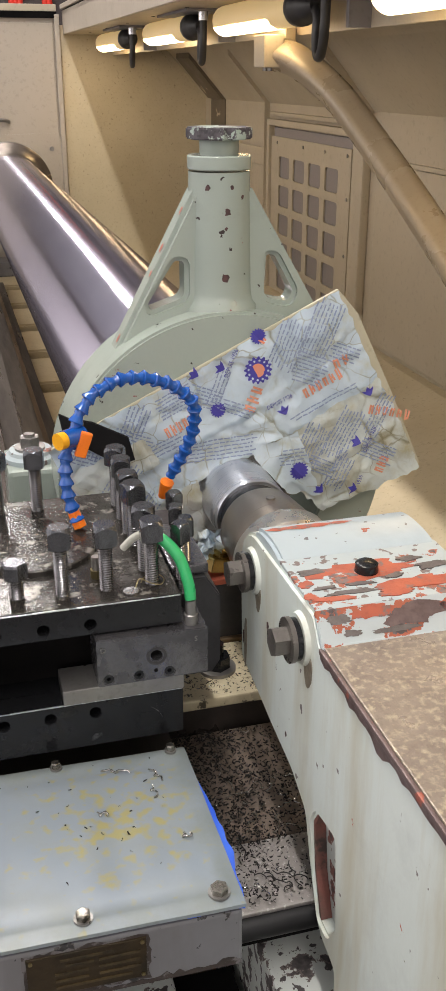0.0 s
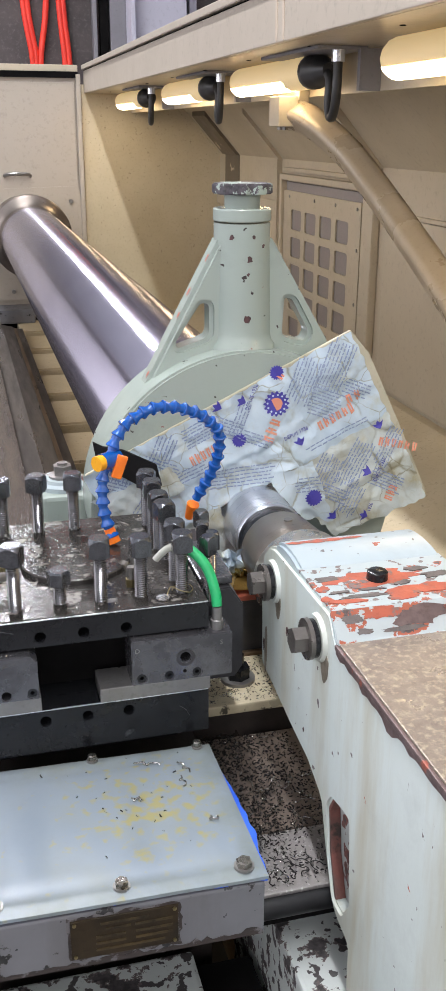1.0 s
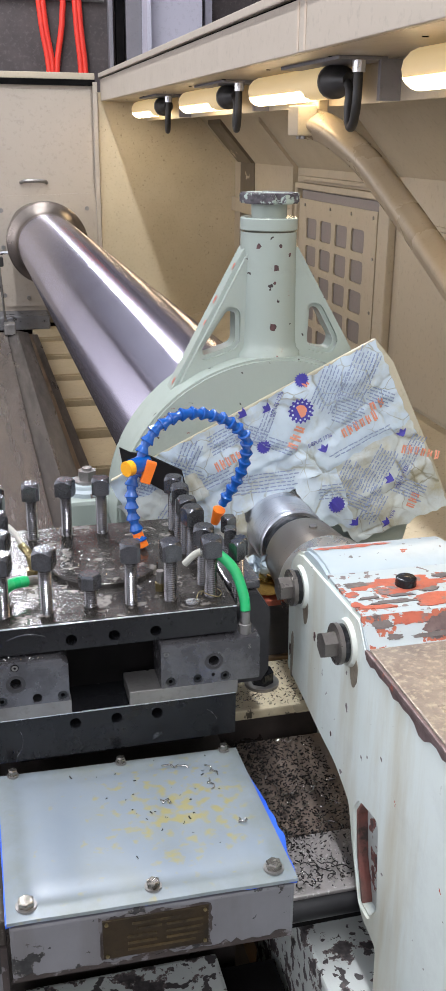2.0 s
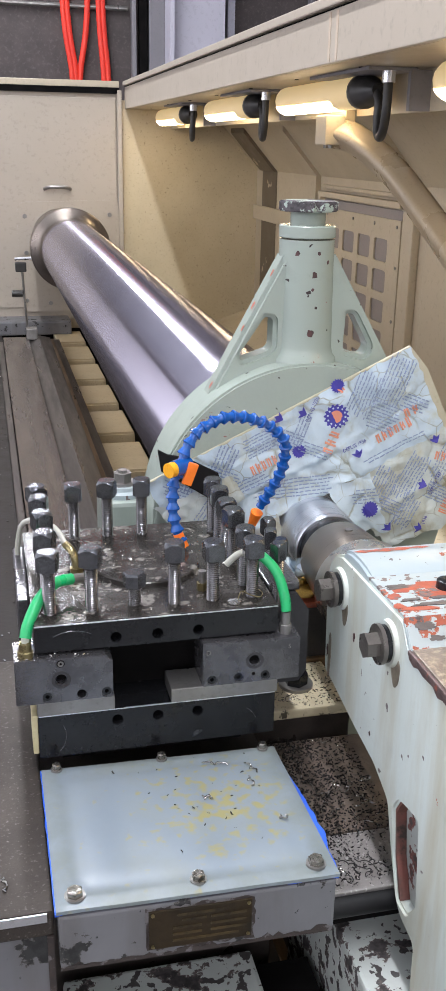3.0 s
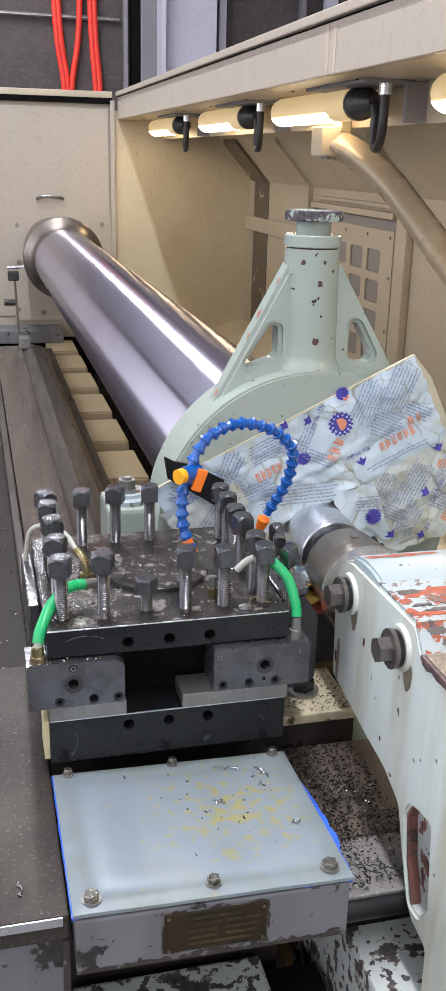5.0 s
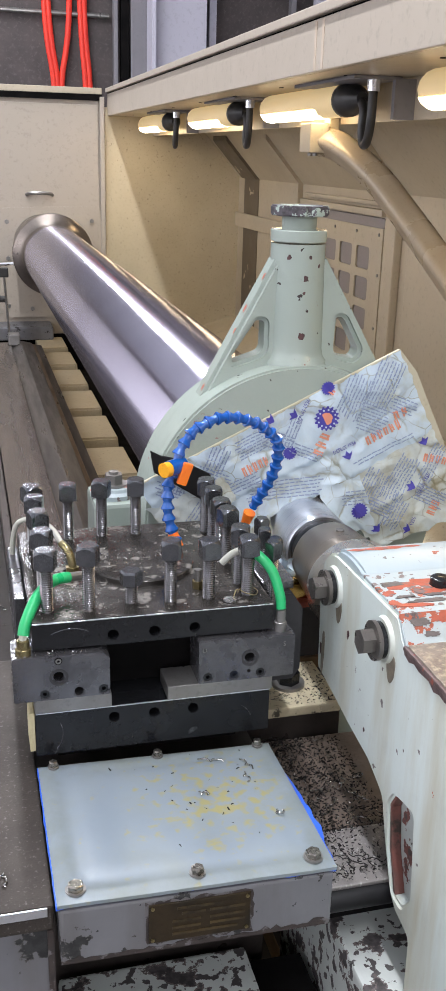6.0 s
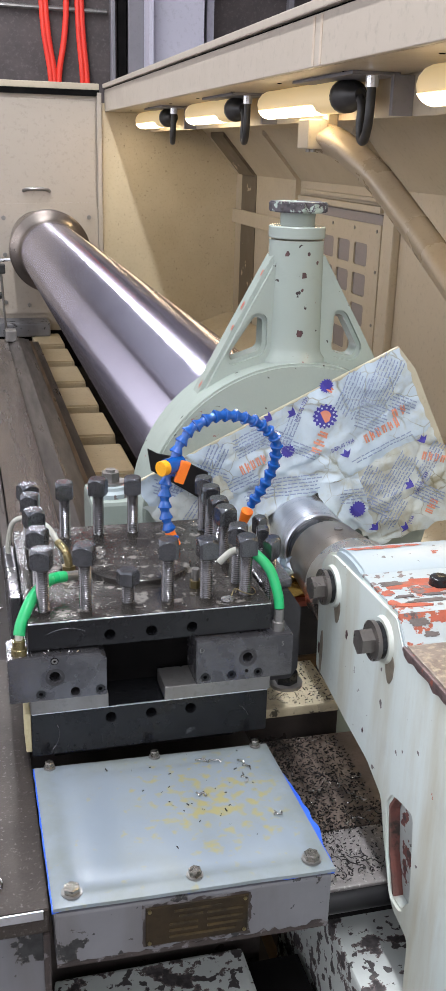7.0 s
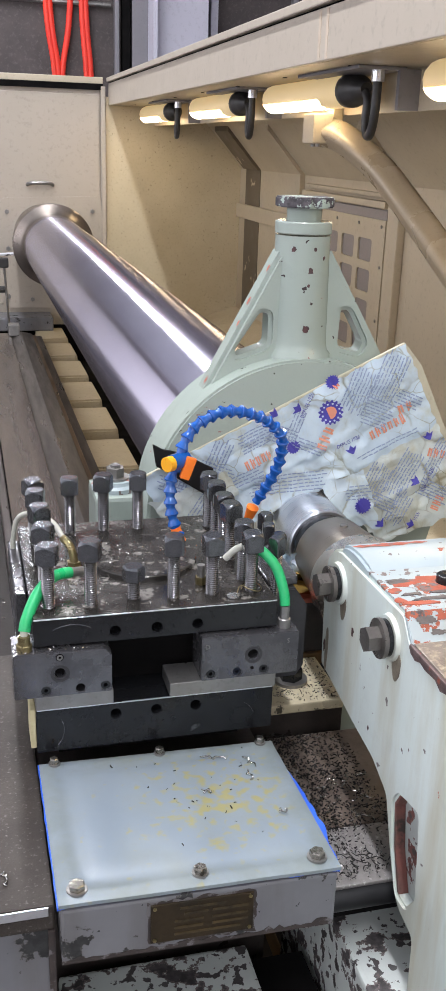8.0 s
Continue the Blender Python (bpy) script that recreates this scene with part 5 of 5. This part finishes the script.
def coolant_hose():
    t = thing("coolant_hose", "blue jointed coolant hose with orange valve and nozzle", "coolant hose", (0.117, 0.175, 0.19))
    pts = line_points(HOSE, 0.0155)
    for i in range(1, len(pts) - 1):
        way = (pts[min(i + 1, len(pts) - 1)] - pts[i - 1]).normalized()
        m = Matrix.Translation(pts[i]) @ way.to_track_quat("Z", "Y").to_matrix().to_4x4()
        part("link", bead_mesh(m), M["blue"], t, "", 50)
    part("base_fitting", cyl(HOSE[0], HOSE[1], 0.009, 0.008, seg=6), M["orange"], t, "orange base fitting")
    a, b = Vector(HOSE[-2]), Vector(HOSE[-1])
    part("nozzle", cyl(a + (b - a) * 0.2, b + (b - a) * 0.9, 0.0095, 0.006, seg=18), M["orange"], t, "orange nozzle", 50)
    v = Vector(HOSE[5])
    part("valve_body", cyl(v + Vector((-0.012, -0.012, 0.0)), v + Vector((0.012, 0.004, 0.0)), 0.0115, seg=18), M["blue"], t, "", 50)
    part("valve_knob", cyl(v + Vector((-0.020, -0.018, 0.0)), v + Vector((-0.011, -0.012, 0.0)), 0.0105, seg=18), M["yellow"], t, "yellow valve knob", 50)
    part("valve_handle", box(0.0, 0.014, -0.012, -0.004, -0.02, 0.012, bevel=0.002, m=Matrix.Translation(v + Vector((0.006, -0.004, -0.002))) @ pose(0, 0, 0, 0, 20, 0)), M["orange"], t, "orange valve handle")


coolant_hose()


def small_hoses():
    t = thing("green_hose", "short green hose on a clear line with steel fitting", "hose", (0.22, 0.0, 0.15), "tool holder hoses")
    part("sleeve", tube_along([(0.176, 0.05, 0.243), (0.19, 0.035, 0.240), (0.205, 0.02, 0.224), (0.213, 0.008, 0.196), (0.214, 0.003, 0.178)], 0.0066, 12, square=False), M["green"], t, "", 60)
    part("clear_line", tube_along([(0.150, 0.06, 0.222), (0.162, 0.055, 0.236), (0.176, 0.05, 0.243)], 0.0045, 10), M["clear"], t, "", 60)
    part("fitting", turned([(0.147, 0.008), (0.160, 0.008), (0.161, 0.0062), (0.178, 0.0062)], (0.214, 0.003, 0), "z", 14), M["dull"], t, "", 40)
    t = thing("green_hose", "green hose looping to a brass elbow on the post", "hose", (-0.105, 0.0, 0.15), "tool holder hoses")
    part("sleeve", tube_along([(-0.045, 0.075, 0.212), (-0.066, 0.062, 0.214), (-0.088, 0.035, 0.205), (-0.103, 0.012, 0.185), (-0.107, 0.004, 0.172)], 0.0072, 12), M["green"], t, "", 60)
    part("clear_line", tube_along([(-0.107, 0.004, 0.174), (-0.108, 0.002, 0.16), (-0.108, 0.0, 0.15)], 0.005, 10), M["clear"], t, "", 60)
    part("fitting", turned([(0.149, 0.0095), (0.157, 0.0095), (0.158, 0.0075), (0.168, 0.0075)], (-0.108, 0.001, 0), "z", 12), M["gold"], t, "brass fitting", 40)
    part("end_fitting", cyl((-0.045, 0.075, 0.212), (-0.028, 0.083, 0.209), 0.0062, seg=12), M["dull"], t)
    t = thing("clear_hose", "milky hose looping over the screws to a brass elbow", "hose", (-0.05, 0.2, 0.19), "tool holder hoses")
    part("line", tube_along([(-0.045, 0.165, 0.222), (-0.055, 0.19, 0.234), (-0.075, 0.225, 0.236), (-0.098, 0.25, 0.222), (-0.106, 0.26, 0.185), (-0.106, 0.262, 0.16)], 0.0037, 10), M["clear"], t, "", 60)
    part("elbow", tube_along([(-0.045, 0.165, 0.222), (-0.037, 0.152, 0.215), (-0.033, 0.146, 0.198), (-0.033, 0.146, 0.188)], 0.0055, 10), M["gold"], t, "brass elbow", 60)
    part("elbow_nut", hex_bm(bmesh.new(), (-0.033, 0.146, 0.188), (-0.033, 0.146, 0.196), 0.0095), M["gold"], t)
    t = thing("grease_fitting", "small brass fitting on the tool post", "fitting", (0.125, 0.06, 0.19))
    part("nut", hex_bm(bmesh.new(), (0.119, 0.062, PT), (0.119, 0.062, PT + 0.010), 0.0075), M["gold"], t)
    part("stem", cyl((0.119, 0.062, PT + 0.01), (0.119, 0.062, PT + 0.026), 0.005, seg=12), M["dull"], t)


small_hoses()


def key_tag():
    t = thing("metal_tag", "small round metal tag on a wire loop", "tag", (0.152, 0.018, PT))
    part("disc", turned([(PT + 0.001, 0.0085), (PT + 0.0025, 0.0085)], (0.150, 0.016, 0), "z", 24), M["steel"], t)
    part("wire", tube_along([(0.156, 0.020, PT + 0.003), (0.162, 0.026, PT + 0.010), (0.172, 0.022, PT + 0.006), (0.184, 0.020, PT + 0.003), (0.190, 0.030, PT + 0.004), (0.184, 0.042, PT + 0.005), (0.170, 0.040, PT + 0.004), (0.164, 0.030, PT + 0.003)], 0.0007, 6), M["gold"], t, "copper wire loop")


key_tag()


# ---- the splash shield of card and paper sacks ----
SA = radians(25.5)


def on_shield(u, v, lift=0.0):
    """The place of a point of the shield: u along its upper edge, v down from it."""
    p = Vector((u * 14, v * 14, 0))
    dent = 0.005 * noise.noise(p) + 0.003 * (1 - 2 * abs(noise.noise(p * 2.3 + Vector((7, 3, 1))))) ** 3
    for fold, at in ((u, 0.262), (u, 0.372), (u, 0.455), (v, 0.098), (v, 0.238), (u, 0.12)):
        dent += 0.0022 * math.exp(-((fold - at - 0.004 * noise.noise((u * 9, v * 9, at))) / 0.005) ** 2)
    return (0.107 + u * math.cos(SA) + v * math.sin(SA), 0.4315 - lift - dent, 0.208 + u * math.sin(SA) - v * math.cos(SA))


def paper_piece(corners, lift, nu, nv, ragged, seed):
    """A sheet between four corners (upper left, upper right, lower right, lower left), with torn edges."""
    bm = bmesh.new()
    (a, b, c, d) = [Vector(p) for p in corners]
    rows = []
    for j in range(nv + 1):
        row = []
        for i in range(nu + 1):
            f, g = i / nu, j / nv
            p = (1 - g) * ((1 - f) * a + f * b) + g * ((1 - f) * d + f * c)
            edge = min(f * nu, (1 - f) * nu, g * nv, (1 - g) * nv)
            if edge < 1:
                p = p + Vector((noise.noise((p.x * 60, p.y * 60, seed)), noise.noise((p.x * 60, p.y * 60, seed + 5)))) * ragged
            curl = 0.004 * max(0, 1 - edge / 3) * noise.noise((p.x * 25, p.y * 25, seed + 9))
            row.append(bm.verts.new(on_shield(p.x, p.y, lift + curl)))
        rows.append(row)
    for r, s in zip(rows, rows[1:]):
        for i in range(nu):
            bm.faces.new((r[i], r[i + 1], s[i + 1], s[i]))
    return bm


def shield():
    t = thing("splash_shield", "card splash shield wrapped in oil-stained printed paper sacks", "splash shield", (0.35, 0.43, 0.1))
    card = [(0.003, 0.002), (0.491, 0.0), (0.505, 0.05), (0.508, 0.19), (0.507, 0.332), (0.33, 0.31), (0.285, 0.17), (0.15, 0.165), (0.05, 0.15), (0.0, 0.08)]
    out = [(on_shield(u, v)[0], on_shield(u, v)[2]) for u, v in card]
    part("card", cut_plate(out, [], "xz", 0.437, 0.4445, 0.001), M["card"], t, "stiff yellowed card backing")
    part("sack", paper_piece([(-0.002, 0.0), (0.4876, 0.0), (0.496, 0.19), (0.0, 0.14)], 0.0, 84, 34, 0.004, 1), M["paper"], t, "pale blue printed paper sack", 60)
    part("sack", paper_piece([(0.272, 0.168), (0.495, 0.155), (0.503, 0.336), (0.325, 0.313)], 0.0035, 44, 34, 0.006, 2), M["paper_old"], t, "oil-soaked paper sack", 60)
    part("flap", paper_piece([(0.085, 0.100), (0.305, 0.105), (0.318, 0.158), (0.10, 0.160)], 0.006, 40, 12, 0.008, 3), M["paper"], t, "torn paper flap over the journal", 60)
    part("flap", paper_piece([(-0.01, 0.045), (0.13, 0.055), (0.14, 0.205), (0.035, 0.17)], 0.003, 26, 24, 0.006, 4), M["paper_old"], t, "stained paper flap", 60)
    part("flap", paper_piece([(0.262, 0.155), (0.34, 0.165), (0.335, 0.285), (0.285, 0.25)], 0.008, 16, 20, 0.007, 5), M["paper"], t, "torn paper flap", 60)
    part("crumple", paper_piece([(0.10, 0.165), (0.17, 0.15), (0.165, 0.26), (0.12, 0.245)], 0.014, 14, 20, 0.010, 6), M["paper_old"], t, "crumpled paper edge", 60)

    def printed(name, loops, mat, lift, label):
        bm = bmesh.new()
        for loop in loops:
            bm.faces.new([bm.verts.new(on_shield(u, v, lift)) for u, v in loop])
        part(name, bm, M[mat], t, label)

    def bar(u, v, w, h, ang):
        c, s = math.cos(radians(ang)), math.sin(radians(ang))
        return [(u + x * c + y * s, v - x * s + y * c) for x, y in ((-w / 2, -h / 2), (w / 2, -h / 2), (w / 2, h / 2), (-w / 2, h / 2))]

    rng = random.Random(11)
    # lines of small print, too fine to read
    for u, v, ang, n, length, gap, lift in (
        (0.385, 0.040, 43, 8, 0.075, 0.0062, 0.0018), (0.440, 0.045, 43, 8, 0.085, 0.0062, 0.0018), (0.190, 0.030, 0, 7, 0.055, 0.0052, 0.0018), (0.130, 0.030, 43, 6, 0.05, 0.006, 0.0018), (0.055, 0.030, 43, 7, 0.045, 0.006, 0.0018),
        (0.210, 0.125, -22, 6, 0.13, 0.0062, 0.0085), (0.395, 0.15, 0, 2, 0.11, 0.006, 0.0018), (0.350, 0.205, 38, 8, 0.07, 0.006, 0.0055), (0.405, 0.215, 38, 7, 0.085, 0.006, 0.0055), (0.470, 0.215, 38, 5, 0.07, 0.006, 0.0055),
        (0.375, 0.27, 38, 6, 0.06, 0.006, 0.0055), (0.07, 0.10, 30, 7, 0.06, 0.006, 0.005), (0.10, 0.15, 30, 5, 0.05, 0.006, 0.005), (0.315, 0.20, -22, 5, 0.04, 0.006, 0.0105), (0.265, 0.045, 43, 4, 0.06, 0.006, 0.0018), (0.235, 0.045, -47, 6, 0.05, 0.0055, 0.0018), (0.395, 0.085, -47, 9, 0.055, 0.0055, 0.0018), (0.455, 0.09, -47, 5, 0.05, 0.0055, 0.0018), (0.27, 0.085, -47, 4, 0.05, 0.0055, 0.0018), (0.10, 0.055, -47, 9, 0.06, 0.0055, 0.0018), (0.035, 0.035, -47, 5, 0.05, 0.0055, 0.0018), (0.44, 0.265, -50, 6, 0.06, 0.0055, 0.0055), (0.35, 0.24, -50, 5, 0.05, 0.0055, 0.0055), (0.15, 0.085, 0, 4, 0.06, 0.006, 0.0018)):
        loops = []
        c, s = math.cos(radians(ang)), math.sin(radians(ang))
        for k in range(n):
            x, y = -length / 2 + rng.uniform(0, 0.01), (k - n / 2) * gap
            while x < length / 2:
                w = rng.uniform(0.003, 0.011)
                loops.append(bar(u + (x + w / 2) * c + y * s, v - (x + w / 2) * s + y * c, w, 0.0022, ang))
                x += w + rng.uniform(0.0012, 0.0025)
        printed("small_print", loops, "ink_grey", lift, "lines of grey small print")
    # the maker's lettering as plain orange blocks
    for u, v, ang, n, length, h, lift in ((0.410, 0.118, 2, 6, 0.070, 0.018, 0.0018), (0.185, 0.064, 0, 5, 0.050, 0.018, 0.0018), (0.303, 0.085, 42, 3, 0.045, 0.020, 0.0018), (0.488, 0.215, -38, 6, 0.075, 0.016, 0.0055), (0.445, 0.292, 40, 3, 0.03, 0.018, 0.0055), (0.352, 0.006, 30, 1, 0.013, 0.018, 0.0018), (0.450, 0.100, 2, 2, 0.03, 0.018, 0.0018)):
        loops = []
        c, s = math.cos(radians(ang)), math.sin(radians(ang))
        for k in range(n):
            x = (k + 0.5 - n / 2) * length / n
            w = length / n
            tall = h * (0.9, 1.0, 0.95, 0.85)[k % 4]
            loops.append(bar(u + (x - 0.2 * w) * c, v - (x - 0.2 * w) * s, w * 0.26, tall, ang))
            loops.append(bar(u + (x + 0.18 * w) * c, v - (x + 0.18 * w) * s, w * 0.22, tall * (1.0, 0.7, 0.9)[k % 3], ang))
            d = (-0.3, 0.0, 0.3)[k % 3] * h
            loops.append(bar(u + x * c + d * s, v - x * s + d * c, w * 0.5, h * 0.16, ang))
        printed("orange_print", loops, "ink_orange", lift, "faded orange lettering")
    # round cog marks and three-leaf marks
    for u, v, r, lift in ((0.3287, 0.0472, 0.0215, 0.0018), (0.248, 0.072, 0.012, 0.0018), (0.350, 0.0, 0.012, 0.0018), (0.318, 0.225, 0.015, 0.0105)):
        cog = [(u + r * (1.0 if k % 4 < 2 else 0.84) * math.cos(2 * math.pi * k / 64), v + r * (1.0 if k % 4 < 2 else 0.84) * math.sin(2 * math.pi * k / 64)) for k in range(64)]
        printed("cog_mark", [cog], "ink_blue", lift, "violet cog mark")
        if r > 0.02:
            printed("cog_core", [[(u + r * 0.50 * math.cos(a) - 0.001, v + r * 0.50 * math.sin(a)) for a in (radians(d) for d in range(-115, 116, 15))]], "ink_orange", lift + 0.0014, "orange core of the mark")
            printed("cog_rim", [[(u + r * 0.70 * math.cos(a) + 0.0019 * math.cos(b), v + r * 0.70 * math.sin(a) + 0.0019 * math.sin(b)) for b in (0, 1.2, 2.4, 3.6, 4.9)] for a in (radians(d) for d in range(0, 360, 30))], "paper", lift + 0.0014, "pale dots of the mark")
    for u, v, ang, lift in ((0.280, 0.016, 43, 0.0018), (0.338, 0.127, 0, 0.0018), (0.4216, 0.2334, 45, 0.0055), (0.4705, 0.168, 0, 0.0055), (0.386, 0.305, 45, 0.0055), (0.240, 0.004, 43, 0.0018), (0.335, 0.275, 20, 0.0105)):
        c, s = math.cos(radians(ang)), math.sin(radians(ang))
        leaf = [(-0.001, 0.006), (-0.007, 0.0), (-0.0105, -0.006), (-0.004, -0.0035), (0.0, -0.010), (0.004, -0.0035), (0.0105, -0.006), (0.007, 0.0), (0.001, 0.006)]
        printed("leaf_mark", [[(u + x * c + y * s, v - x * s + y * c) for x, y in leaf]], "ink_blue", lift, "violet three-leaf mark")
    for u, v, ang, lift, words in ((0.2964, 0.0174, 43, 0.0018, "DEPUIS 1936"), (0.338, 0.1106, -4, 0.0018, "DEPUIS 1936"), (0.4423, 0.241, 48, 0.0055, "DEPUIS 1936"), (0.4009, 0.2965, 48, 0.0055, "1936")):
        c, s = math.cos(radians(ang)), math.sin(radians(ang))
        size = 0.0105 if len(words) > 5 else 0.0105
        bm = text_mesh(words, size, lambda x, y: on_shield(u + 0.78 * x * c - y * s, v - 0.78 * x * s - y * c, lift))
        part("print_words", bm, M["ink_blue"], t, "violet printed words")
    tagged(part("black_plate", cut_plate([(0.138, 0.260), (0.17, 0.252), (0.222, 0.224), (0.231, 0.187), (0.207, 0.181), (0.128, 0.232), (0.122, 0.269)], [], "xz", 0.416, 0.421, 0.001), M["tape"]), "black plastic plate leaning before the shield", "plate")


shield()


# ---- chips and swarf ----
def curl_points(rng, x, y, z, length, r, turns):
    a, d = rng.uniform(0, 6.3), rng.uniform(0, 6.3)
    return [(x + length * f * math.cos(a) + r * math.cos(d + turns * 6.3 * f), y + length * f * math.sin(a) + r * math.sin(d + turns * 6.3 * f), z + abs(r * 0.6 * math.sin(turns * 9 * f))) for f in (k / 9 for k in range(10))]


def flakes(bm, rng, n, where, size):
    """Small bent flakes."""
    for _ in range(n):
        x, y, z = where()
        k = rng.uniform(0.6, 1.5) * size
        m = Matrix.Translation((x, y, z)) @ Euler((rng.uniform(-1, 1), rng.uniform(-1, 1), rng.uniform(0, 6.3))).to_matrix().to_4x4() @ Matrix.Scale(k, 4)
        arc = [(math.cos(a) - 1, math.sin(a)) for a in (-1.1, -0.4, 0.4, 1.1)]
        lo = [bm.verts.new(m @ Vector((p * 1.0, q, -0.30))) for p, q in arc]
        hi = [bm.verts.new(m @ Vector((p * 1.0, q, 0.30))) for p, q in arc]
        for i in range(3):
            bm.faces.new((lo[i], lo[i + 1], hi[i + 1], hi[i]))


def swarf():
    rng = random.Random(21)
    bm = bmesh.new()

    def heap():
        f = rng.random() ** 2.6
        x, y = 0.202 + f * 0.15, rng.uniform(-0.095, 0.12) if rng.random() < 0.86 else rng.uniform(-0.18, -0.09)
        return x, y, -0.099 + rng.random() * 0.014 * (1 - f)

    flakes(bm, rng, 5200, heap, 0.0021)
    flakes(bm, rng, 300, lambda: (rng.uniform(0.21, 0.355), rng.uniform(0.135, 0.255), -0.0485), 0.0018)
    tagged(part("dark_swarf", bm, M["chip"]), "heap of small dark steel chips on the shelf", "swarf", "", "stuff")
    bm = bmesh.new()
    flakes(bm, rng, 260, lambda: (rng.uniform(0.225, 0.36), rng.uniform(-0.185, -0.06), -0.0985), 0.0013)
    flakes(bm, rng, 260, lambda: (rng.uniform(0.21, 0.355), rng.uniform(0.135, 0.255), -0.0485), 0.0018)
    flakes(bm, rng, 520, lambda: (rng.uniform(-0.095, 0.2), rng.uniform(0.005, 0.295), PT + 0.001), 0.0013)
    flakes(bm, rng, 160, lambda: (0.06 + 0.065 * rng.uniform(-0.8, 0.8), 0.15 + 0.065 * rng.uniform(-0.8, 0.8), PT + 0.0085), 0.0015)
    flakes(bm, rng, 22, lambda: (rng.uniform(-0.122, -0.01), rng.uniform(-0.01, 0.002), 0.1505), 0.0018)
    tagged(part("bright_swarf", bm, M["chip_bright"]), "fine bright steel chips on oily surfaces", "swarf", "", "stuff")
    for i in range(36):
        x, y = rng.uniform(0.235, 0.345), rng.uniform(-0.18, 0.11)
        tagged(part("curled_chip", tube_along(curl_points(rng, x, y, -0.096, rng.uniform(0.012, 0.05), rng.uniform(0.0015, 0.004), rng.uniform(1, 3)), 0.0007, 5), M["chip_bright"] if i % 3 else M["chip"]), "long curled steel chip on the slide", "chip", "curled chips")

    def cover_z(x, y):
        return -0.02 * x - 0.035 * y + 0.001

    for x, y, d in ((0.128, -0.050, 0.028), (0.160, -0.072, 0.020), (0.150, -0.100, 0.018), (-0.145, -0.20, 0.025), (0.162, -0.165, 0.010), (0.095, -0.115, 0.012)):
        z = cover_z(x, y) if x > -0.1 else -0.017
        tagged(part("curled_chip", tube_along(curl_points(rng, x, y, z, d, 0.0025, 1.6), 0.0010, 6), M["chip_bright"]), "bright curled steel chip lying loose", "chip", "curled chips")
    bm = bmesh.new()

    def spots():
        x, y = rng.gauss(0.09, 0.05), rng.gauss(-0.125, 0.045)
        x, y = min(max(x, -0.08), 0.18), min(max(y, -0.24), -0.03)
        return x, y, cover_z(x, y) + 0.001

    flakes(bm, rng, 34, spots, 0.0019)
    tagged(part("cover_chips", bm, M["chip"]), "small dark chips scattered on the cover plate", "chips", "", "stuff")


swarf()


def motions():
    # the roll turns three times a second
    rows = [(k / 15, pose(AX, 2.0, AZ, 0, 72.0 * (k - 22), 0)) for k in range(121)]
    walk(WORK, rows)


motions()
